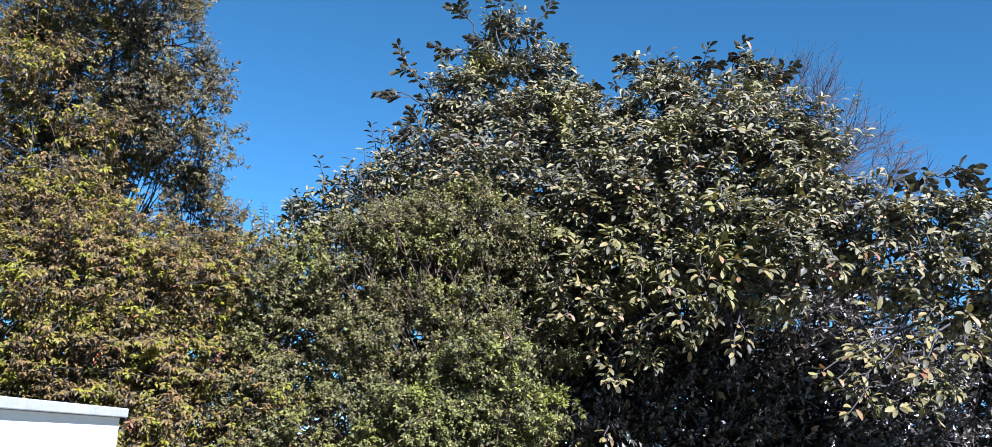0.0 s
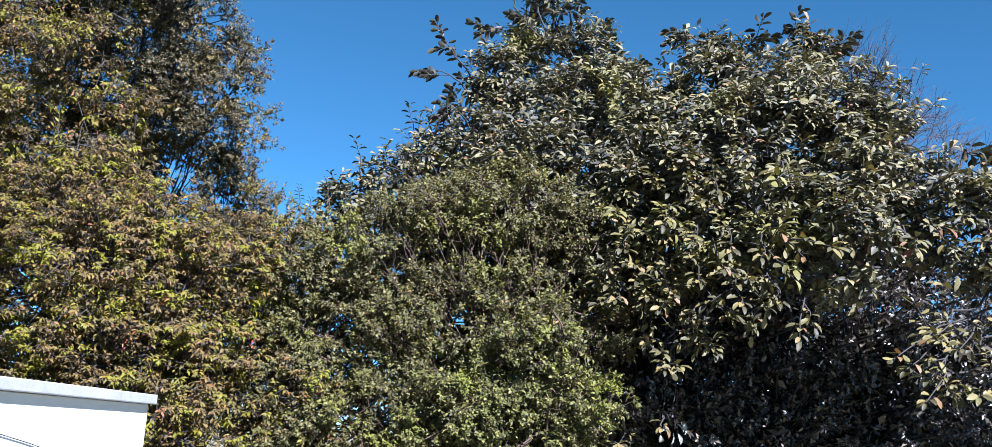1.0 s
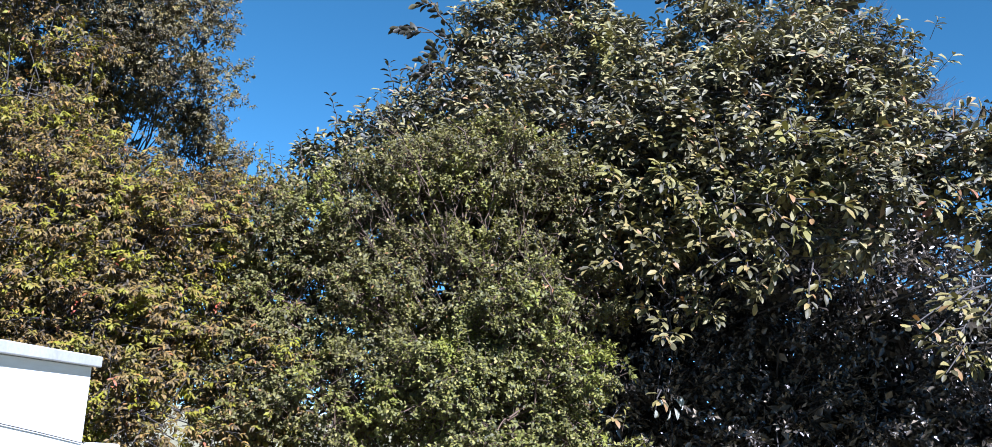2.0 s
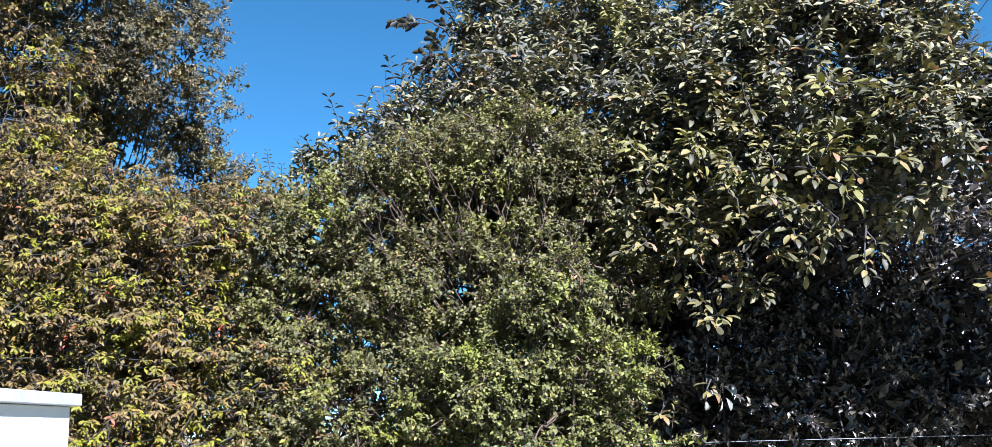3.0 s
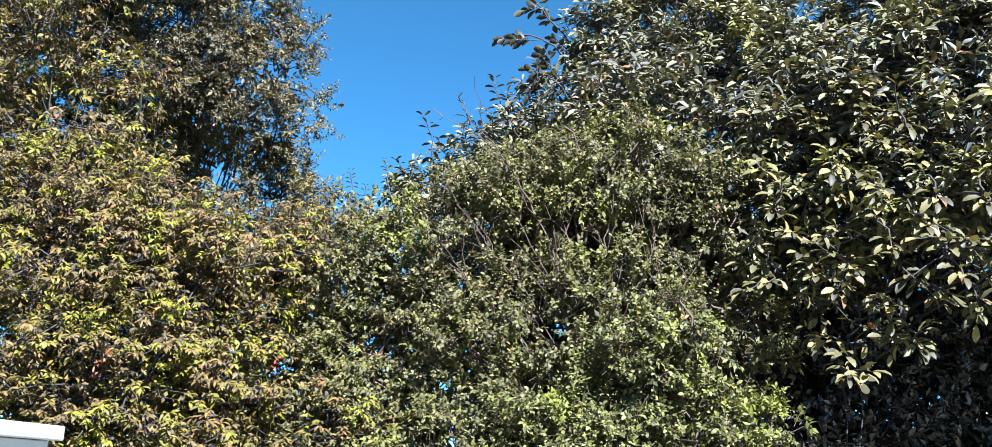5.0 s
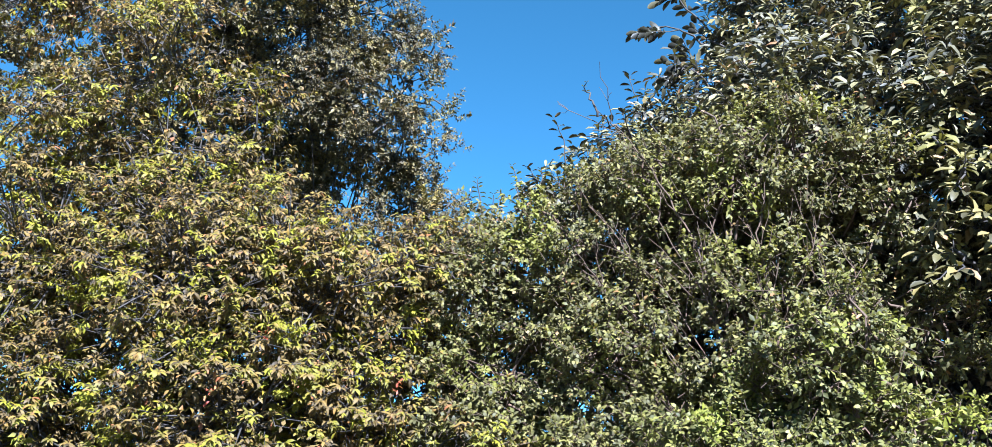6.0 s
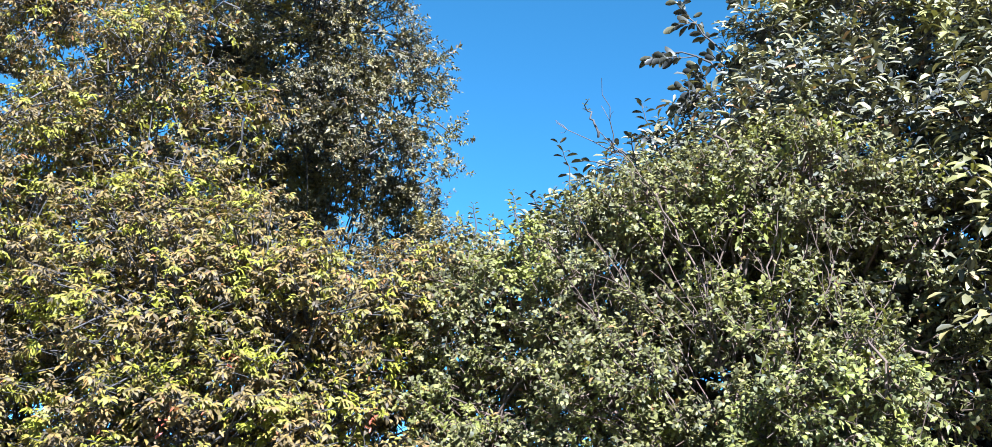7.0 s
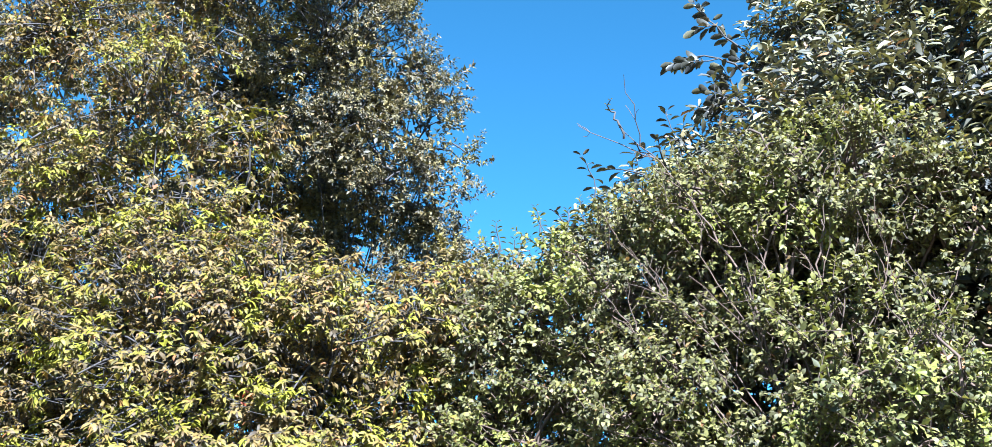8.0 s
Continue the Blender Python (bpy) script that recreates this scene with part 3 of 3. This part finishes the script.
FRONT_BRANCHES = [
    ((1.6, 10.4, 3.5), (2.01, 8.7, 3.02)), ((2.0, 10.3, 3.6), (2.30, 8.5, 3.15)), ((2.9, 9.9, 3.6), (2.91, 8.5, 3.17)), ((1.5, 10.6, 3.3), (1.65, 9.3, 2.66)),
    ((1.3, 10.6, 3.0), (1.19, 9.3, 2.20)), ((1.2, 11.0, 3.6), (1.34, 9.6, 3.30)), ((4.2, 9.8, 3.0), (2.68, 8.4, 2.32)), ((4.0, 9.6, 3.1), (2.97, 8.4, 2.50)),
    ((4.3, 9.6, 2.9), (3.47, 8.4, 2.35)), ((4.6, 9.7, 3.2), (3.94, 8.5, 2.55)), ((4.2, 9.5, 2.7), (3.30, 8.4, 2.08)), ((1.9, 10.6, 3.9), (2.05, 9.2, 3.40)),
    ((2.4, 10.4, 4.2), (1.95, 9.0, 3.80)), ((3.0, 10.3, 4.2), (2.78, 9.2, 3.85)), ((1.9, 10.4, 3.2), (1.75, 9.0, 2.95)), ((3.3, 9.9, 3.7), (3.3, 8.9, 3.45)),
]
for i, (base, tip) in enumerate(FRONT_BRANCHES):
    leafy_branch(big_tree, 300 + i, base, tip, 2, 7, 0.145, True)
TOP_BRANCHES = [
    ((-0.76, 12.55, 5.57), (-1.47, 12.5, 5.82)), ((-0.69, 12.75, 5.60), (-1.23, 12.7, 6.37)), ((-0.51, 12.55, 5.38), (-0.95, 12.5, 5.79)), ((-0.13, 12.85, 6.30), (-0.72, 12.8, 6.55)),
    ((-0.32, 12.85, 6.73), (-0.59, 12.8, 7.17)), ((0.06, 12.95, 6.53), (-0.07, 12.9, 7.12)), ((0.34, 12.85, 6.68), (0.58, 12.8, 7.25)), ((0.17, 12.75, 6.37), (0.25, 12.7, 6.83)),
    ((0.49, 12.75, 6.14), (0.81, 12.7, 6.48)), ((0.03, 12.75, 6.36), (-0.32, 12.7, 6.69)), ((0.73, 12.55, 5.75), (1.13, 12.5, 6.03)), ((1.93, 12.15, 5.94), (1.60, 12.1, 6.30)),
    ((2.07, 12.05, 5.87), (1.98, 12.0, 6.15)), ((2.36, 11.95, 5.86), (2.38, 11.9, 6.20)), ((2.72, 11.85, 5.88), (2.81, 11.8, 6.30)), ((2.77, 11.75, 5.81), (3.01, 11.7, 6.12)),
    ((2.87, 11.55, 5.71), (3.28, 11.5, 5.98)), ((3.17, 11.05, 5.12), (3.33, 11.0, 5.30)),
    ((-0.95, 12.35, 5.05), (-1.01, 12.3, 5.43)), ((-0.7, 12.3, 4.95), (-1.06, 12.07, 5.17)), ((3.63, 9.55, 3.99), (3.87, 9.5, 4.27)), ((4.02, 9.55, 4.01), (4.07, 9.5, 4.25)), ((4.09, 9.55, 4.26), (4.41, 9.5, 4.32)),
    ((4.33, 9.65, 3.81), (4.43, 9.6, 4.05)), ((4.51, 9.65, 3.82), (4.63, 9.6, 4.11)), ((3.37, 9.65, 3.87), (3.53, 9.6, 4.03)),
]
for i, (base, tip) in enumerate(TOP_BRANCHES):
    leafy_branch(big_tree, 400 + i, base, tip, (2, 3, 2)[i % 3], 9, 0.142, False, BIG_LEAF_SHADED, (-0.3, 0.85, 0.8), 0.40)
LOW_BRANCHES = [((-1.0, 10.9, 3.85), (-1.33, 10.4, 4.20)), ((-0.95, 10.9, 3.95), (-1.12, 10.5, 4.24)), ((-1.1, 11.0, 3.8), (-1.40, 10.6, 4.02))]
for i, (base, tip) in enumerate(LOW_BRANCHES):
    leafy_branch(big_tree, 440 + i, base, tip, 1, 7, 0.098, False, BIG_LEAF_SHADED, (0.0, 0.2, 1.0), 0.40)


def paired_sprig(tree, seed, base, tip, pairs, size, leaf=BIG_LEAF_SHADED):
    """An upright shoot with leaves in opposite pairs and a few at its tip."""
    rng = np.random.default_rng(seed)
    b = np.array(tree.location)
    line = bent(rng, np.array(base) - b, np.array(tip) - b, 12, 0.012)
    limb = child("branch", Tubes().add(line, np.linspace(0.008, 0.003, 12), 5).mesh("branch", BARK), tree)
    at, way, s = [], [], []
    for k in range(pairs):
        q = line[11 - k]
        phi = rng.uniform(-0.4, 0.4) + (0.9 if k % 2 else 0.0)
        for side in (-1, 1):
            at.append(q)
            way.append((side * np.cos(phi), side * np.sin(phi), 0.75 - 0.22 * k))
            s.append(size * rng.uniform(0.8, 1.1) * (0.7 + 0.3 * min(1.0, k / 2)))
    v, f = blades(LARGE, np.array(at), unit(np.array(way)), np.array([(0.1, 0.3, 1.0)] * len(at)) + rng.normal(0, 0.15, (len(at), 3)), np.array(s), 0.34)
    child("foliage", mesh_of("foliage", v, f, leaf), limb, kind="stuff")


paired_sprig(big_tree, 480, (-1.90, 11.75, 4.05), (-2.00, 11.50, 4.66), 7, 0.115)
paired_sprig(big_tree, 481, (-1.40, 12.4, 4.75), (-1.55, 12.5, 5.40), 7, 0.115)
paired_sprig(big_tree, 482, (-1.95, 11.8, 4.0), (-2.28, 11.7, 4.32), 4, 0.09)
MORE_FRONT = [
    ((1.4, 10.7, 3.6), (1.55, 9.5, 3.20)), ((1.7, 10.6, 3.4), (1.95, 9.3, 2.75)), ((2.3, 10.2, 3.5), (2.5, 9.0, 3.3)), ((1.5, 10.8, 4.0), (1.2, 9.7, 3.55)),
    ((2.7, 10.2, 3.9), (2.4, 9.1, 3.65)), ((1.4, 10.4, 2.8), (1.4, 9.5, 2.45)), ((4.3, 9.8, 3.4), (3.75, 8.8, 2.9)), ((4.4, 9.6, 2.6), (3.75, 8.6, 2.2)),
    ((1.5, 10.3, 2.9), (1.30, 9.3, 2.62)), ((1.1, 10.5, 2.9), (1.00, 9.7, 2.45)), ((1.6, 10.2, 2.7), (1.50, 9.2, 2.35)), ((1.8, 10.2, 3.0), (1.80, 9.1, 2.60)), ((1.3, 10.4, 3.2), (1.15, 9.5, 2.9)),
    ((3.4, 10.0, 4.0), (3.15, 9.2, 3.7)), ((4.2, 9.8, 3.7), (4.0, 8.9, 3.35)), ((1.2, 10.9, 3.3), (0.95, 9.9, 2.9)), ((2.0, 10.9, 4.3), (1.7, 9.8, 4.0)),
    ((4.0, 9.7, 2.8), (2.80, 8.5, 2.25)), ((4.1, 9.7, 2.9), (3.20, 8.5, 2.42)), ((4.3, 9.6, 2.9), (3.60, 8.5, 2.50)), ((4.5, 9.6, 3.0), (4.00, 8.6, 2.55)),
    ((4.0, 9.6, 2.5), (2.95, 8.5, 2.02)), ((4.3, 9.6, 2.6), (3.45, 8.5, 2.12)), ((2.4, 10.2, 3.0), (2.12, 8.90, 2.48)),
    ((4.4, 9.7, 2.8), (3.75, 8.7, 2.36)), ((4.2, 9.7, 2.7), (3.05, 8.7, 2.20)),
    ((1.6, 10.3, 3.7), (1.57, 8.95, 3.17)), ((1.9, 10.2, 3.6), (1.80, 8.85, 3.12)), ((1.4, 10.4, 3.7), (1.28, 9.0, 3.24)), ((1.6, 10.2, 3.5), (1.51, 8.95, 3.02)),
    ((1.8, 10.1, 3.2), (1.66, 8.85, 2.72)), ((2.0, 10.0, 3.2), (1.92, 8.75, 2.74)), ((1.4, 10.3, 3.4), (1.34, 9.05, 2.92)), ((1.3, 10.6, 3.8), (1.12, 9.4, 3.30)),
    ((0.8, 10.8, 4.0), (0.72, 9.95, 4.12)), ((1.0, 10.7, 3.9), (0.93, 9.85, 4.02)), ((1.2, 10.6, 4.0), (1.18, 9.75, 4.14)), ((1.4, 10.5, 3.8), (1.33, 9.65, 3.88)),
    ((1.5, 10.4, 3.8), (1.50, 9.55, 3.92)), ((1.6, 10.4, 3.6), (1.55, 9.55, 3.68)), ((1.1, 10.6, 3.8), (1.08, 9.75, 3.88)), ((1.3, 10.6, 3.9), (1.30, 9.70, 4.06)),
    ((1.8, 10.3, 3.4), (1.74, 9.50, 3.50)), ((2.0, 10.2, 3.4), (1.93, 9.45, 3.52)), ((2.2, 10.2, 3.3), (2.13, 9.40, 3.47)), ((2.3, 10.2, 3.3), (2.24, 9.40, 3.34)),
    ((0.9, 10.7, 3.7), (0.84, 9.90, 3.84)), ((1.4, 10.4, 3.6), (1.42, 9.55, 3.74)),
    ((0.9, 10.3, 2.9), (0.69, 9.35, 2.78)), ((1.1, 10.2, 2.9), (0.95, 9.25, 2.80)), ((1.3, 10.2, 2.9), (1.17, 9.20, 2.82)), ((1.0, 10.4, 3.2), (0.85, 9.35, 3.08)),
    ((1.2, 10.3, 3.2), (1.07, 9.30, 3.08)), ((1.3, 10.2, 2.4), (1.10, 9.20, 2.20)), ((1.0, 10.5, 3.5), (0.92, 9.50, 3.40)), ((0.8, 10.6, 3.7), (0.70, 9.65, 3.58)),
    ((1.3, 10.3, 3.5), (1.16, 9.35, 3.48)), ((0.9, 10.4, 3.4), (0.74, 9.50, 3.26)),
]
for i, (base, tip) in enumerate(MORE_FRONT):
    leafy_branch(big_tree, 450 + i, base, tip, 3, 7, 0.12, False, BIG_LEAF_SUNLIT)
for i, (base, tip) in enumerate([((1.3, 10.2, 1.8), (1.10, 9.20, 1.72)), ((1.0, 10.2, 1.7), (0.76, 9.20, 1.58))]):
    leafy_branch(big_tree, 540 + i, base, tip, 0, 6, 0.13, False, BIG_LEAF_SUNLIT)

# ---- stems that show between the shrub's leaves ----
shrub = next(o for o in bpy.data.objects if o.name == "shrub")
for k, (base, tip) in enumerate([((-2.36, 10.80, 3.56), (-2.40, 10.80, 3.95)), ((-2.05, 10.90, 3.67), (-2.16, 10.90, 4.07)), ((-1.97, 10.90, 3.79), (-1.93, 10.90, 4.02)), ((-2.24, 10.80, 3.55), (-2.27, 10.80, 3.82))]):
    paired_sprig(shrub, 490 + k, base, tip, 8, 0.062, SHRUB_LEAF)
paired_sprig(shrub, 495, (-1.22, 9.62, 3.90), (-1.27, 9.55, 4.10), 4, 0.03, SHRUB_LEAF)
SHRUB_STEMS = [
    ((-0.45, 9.85, 0.0), (-0.36, 9.66, 2.26), (-0.26, 9.64, 2.81), (-0.31, 9.66, 3.12), (-0.25, 9.70, 3.29), (-0.30, 9.85, 3.70)),
    ((-0.55, 9.90, 0.0), (-0.50, 9.72, 2.30), (-0.66, 9.75, 3.10), (-0.88, 9.80, 3.50), (-1.05, 9.72, 3.78), (-1.24, 9.60, 3.96)),
    ((-0.48, 9.85, 0.0), (-0.42, 9.68, 2.20), (-0.60, 9.62, 2.75), (-0.80, 9.66, 3.10), (-1.00, 9.75, 3.45)),
    ((-0.60, 9.90, 0.0), (-0.56, 9.66, 2.05), (-0.85, 9.58, 2.50), (-1.10, 9.60, 2.75), (-1.35, 9.70, 2.98)),
    ((-0.50, 9.85, 0.0), (-0.46, 9.64, 2.15), (-0.72, 9.58, 2.62), (-1.02, 9.62, 2.98), (-1.20, 9.75, 3.25)),
    ((-0.40, 9.85, 0.0), (-0.34, 9.64, 2.30), (-0.45, 9.60, 2.85), (-0.58, 9.64, 3.25), (-0.62, 9.75, 3.65)),
    ((-0.40, 9.85, 0.0), (-0.30, 9.62, 2.20), (-0.14, 9.60, 2.75), (0.02, 9.66, 3.15), (0.14, 9.80, 3.55)),
    ((-0.38, 9.85, 0.0), (-0.22, 9.62, 2.15), (0.05, 9.60, 2.60), (0.28, 9.66, 2.95), (0.44, 9.80, 3.30)),
    ((-0.36, 9.85, 0.0), (-0.30, 9.60, 2.30), (-0.20, 9.58, 2.90), (-0.10, 9.66, 3.35), (-0.08, 9.85, 3.80)),
    ((-0.62, 9.90, 0.0), (-0.62, 9.60, 1.90), (-0.98, 9.50, 2.25), (-1.30, 9.55, 2.40)),
    ((-0.30, 9.80, 0.0), (-0.28, 9.55, 2.05), (-0.12, 9.48, 2.45), (0.10, 9.52, 2.80)),
]
for i, pts in enumerate(SHRUB_STEMS):
    rng = np.random.default_rng(500 + i)
    p = np.array(pts) - np.array(shrub.location) + (0, 0.0 if i < 2 else 0.09, 0)
    fine = np.concatenate([bent(rng, p[k], p[k + 1], 5, 0.012)[:5 if k == len(p) - 2 else 4] for k in range(len(p) - 1)])
    fine[0, 2] = -0.08
    tubes = Tubes().add(fine, np.linspace(0.009 if i < 2 else 0.0055, 0.0018, len(fine)), 7)
    for k in range(7):
        j = rng.integers(5, len(fine) - 1)
        along = unit(fine[j + 1] - fine[j - 1])
        way = unit(along + np.array((rng.normal(0, 0.6), rng.normal(-0.25, 0.3), rng.uniform(-0.1, 0.5))))
        side = bent(rng, fine[j], fine[j] + way * rng.uniform(0.15, 0.42), 6, 0.014)
        tubes.add(side, np.linspace(0.0034, 0.0015, 6), 5)
        for q in range(2):
            a = side[rng.integers(2, 5)]
            w2 = unit(way + rng.normal(0, 0.5, 3))
            tubes.add(bent(rng, a, a + w2 * rng.uniform(0.06, 0.16), 4, 0.008), np.linspace(0.0020, 0.0012, 4), 4)
    child("stem", tubes.mesh("stem", PALE_BARK), shrub)


# ---- bare tree behind ----
def bare_tree():
    rng = np.random.default_rng(21)
    tree = tagged(new("tree"), label="leafless tree with fine purplish-grey twigs", category="tree")
    tree.location = (5.55, 19.0, 0.0)
    child("trunk", Tubes().add(bent(rng, (0, 0, -0.1), (0.3, 0, 4.2), 8, 0.05), np.linspace(0.14, 0.08, 8), 8).mesh("trunk", BARE_BARK), tree)
    fine = Tubes()
    goals = [(0.33, 0.2, 9.35), (0.68, 0, 8.95), (1.02, -0.3, 8.45), (1.52, 0.2, 8.28), (2.0, 0, 7.55), (2.26, -0.2, 7.11), (-0.11, 0.2, 9.25), (-0.45, -0.2, 9.0),
             (1.28, 0.3, 7.95), (0.9, 0.3, 8.6), (1.8, 0.1, 7.9), (0.5, -0.3, 9.1)]
    for g in goals:
        a = np.array((0.15 + 0.1 * rng.uniform(), 0, 3.4 + 1.9 * rng.uniform()))
        main = bent(rng, a, np.array(g) - (0.05, 0, 0.5), 12, 0.05, -0.12)
        child("limb", Tubes().add(main, np.linspace(0.032, 0.006, 12), 5).mesh("limb", BARE_BARK), tree)
        for k in range(44):
            i = rng.integers(4, 12)
            way = unit(1.2 * unit(main[i] - main[i - 2]) + rng.normal(0, 0.55, 3) + (0.40, 0, 0.0))
            side = bent(rng, main[i], main[i] + way * rng.uniform(0.3, 0.75), 5, 0.025)
            fine.add(side, np.linspace(0.0068, 0.0042, 5), 3)
            for j in range(5):
                q = side[rng.integers(1, 5)]
                w2 = unit(way + rng.normal(0, 0.4, 3) + (0.1, 0, 0.15))
                fine.add(bent(rng, q, q + w2 * rng.uniform(0.15, 0.40), 4, 0.015), np.linspace(0.0046, 0.0030, 4), 3)
    child("twig", fine.mesh("twig", BARE_BARK), tree, kind="stuff")


bare_tree()


# ---- wire, cable ----
def strand(name, label, category, points, radius, material, sag=0.0):
    p = np.array(points, float)
    t = np.linspace(0, 1, 24)
    k = np.linspace(0, 1, len(p))
    line = np.stack([np.interp(t, k, p[:, i]) for i in range(3)], 1)
    line[:, 2] -= sag * np.sin(np.pi * t)
    return tagged(new(name, Tubes().add(line, np.full(24, radius), 6).mesh(name, material)), label=label, category=category)


strand("wire", "thin steel fence wire stretched before the dark hedge", "wire", [(0.2, 10.05, 1.375), (7.5, 10.05, 1.43)], 0.0016, WIRE)
strand("cable", "thin dark cable sagging along the white wall", "cable", [(WALL_X + 0.006, 4.4, 1.56), (WALL_X + 0.006, 5.38, 1.427), (WALL_X + 0.006, 5.64, 1.385)], 0.0026, CABLE)
strand("cable", "thin dark cable sagging along the white wall", "cable", [(WALL_X + 0.006, 5.80, 1.363), (WALL_X + 0.006, 6.32, 1.312), (WALL_X + 0.006, 6.92, 1.248)], 0.0026, CABLE)
strand("cable", "short dark cable hanging on the white wall", "cable", [(WALL_X + 0.006, 5.65, 1.385), (WALL_X + 0.006, 5.66, 1.30), (WALL_X + 0.006, 5.68, 1.22)], 0.0026, CABLE)


# ---- wall lamp ----
def wall_lamp():
    lamp = tagged(new("wall_lamp"), label="small white drop-shaped lamp hung on the white wall", category="lamp")
    lamp.location = (WALL_X, 5.76, 1.30)
    bm = bmesh.new()
    box(bm, (0.0, -0.035, 0.015), (0.012, 0.035, 0.085))
    bm_part("back_plate", bm, COPING, lamp, bevel=0.004)
    bm = bmesh.new()
    bmesh.ops.create_uvsphere(bm, u_segments=20, v_segments=14, radius=0.034)
    for v in bm.verts:
        v.co.z = v.co.z * (1.0 if v.co.z < 0 else 2.4) - 0.02
        v.co.x += 0.042
    bm_part("shade", bm, PAINT, lamp)
    bm = bmesh.new()
    bmesh.ops.create_cone(bm, cap_ends=True, segments=18, radius1=0.018, radius2=0.026, depth=0.02, matrix=Matrix.Translation((0.042, 0, -0.058)))
    bm_part("cap", bm, WIRE, lamp, "grey metal cap")


wall_lamp()


# ---- red leaf tufts among the green ----
def red_tuft(tree, seed, at, n):
    rng = np.random.default_rng(seed)
    p = np.array(at) - np.array(tree.location) + rng.normal(0, 0.03, (n, 3))
    way = unit(rng.normal(0, 0.6, (n, 3)) + (0.1, -0.8, 0.0))
    up = rng.normal(0, 0.4, (n, 3)) + (0.3, -0.5, 0.8)
    v, f = blades(MIDDLE, p, way, up, 0.045 * rng.uniform(0.7, 1.2, n), 0.34)
    child("red_foliage", mesh_of("red_foliage", v, f, RED_LEAF), tree, "tuft of red leaves", "stuff")


RED_IN_TREE = [(-3.15, 8.70, 2.18), (-3.02, 9.00, 2.52), (-2.35, 9.35, 2.26)]
RED_IN_SHRUB = [(0.18, 9.25, 2.53)]
yellow_tree = next(o for o in bpy.data.objects if o.name == "tree")
for k, at in enumerate(RED_IN_TREE):
    red_tuft(yellow_tree, 600 + k, at, 8)
for k, at in enumerate(RED_IN_SHRUB):
    red_tuft(shrub, 620 + k, at, 8)


# ---- pale leaves hanging before the dark hedge ----
PALE_LEAF = leaf_material("pale_leaf", [(0.0, (0.22, 0.22, 0.18)), (1.0, (0.32, 0.32, 0.27))], (0.27, 0.27, 0.22), 0.6, 3.0, 0.5, 0.2, 0.3)


def pale_leaves(tree, seed, at, n):
    rng = np.random.default_rng(seed)
    p = np.array(at) - np.array(tree.location) + rng.normal(0, 0.035, (n, 3))
    way = unit(rng.normal(0, 0.35, (n, 3)) + (0.1, -0.3, -0.9))
    up = rng.normal(0, 0.3, (n, 3)) + (0.4, -0.9, 0.3)
    v, f = blades(LARGE, p, way, up, 0.10 * rng.uniform(0.8, 1.2, n), 0.45)
    child("pale_foliage", mesh_of("pale_foliage", v, f, PALE_LEAF), tree, "few pale whitish leaves", "stuff")
    tubes = Tubes().add(bent(rng, p[0] + (0.05, 0.6, 0.9), p.mean(0), 6, 0.03), np.linspace(0.008, 0.003, 6), 5)
    child("branch", tubes.mesh("branch", BARK), tree)


pale_leaves(big_tree, 640, (1.30, 9.96, 1.74), 5)
pale_leaves(big_tree, 641, (1.16, 9.98, 1.70), 2)
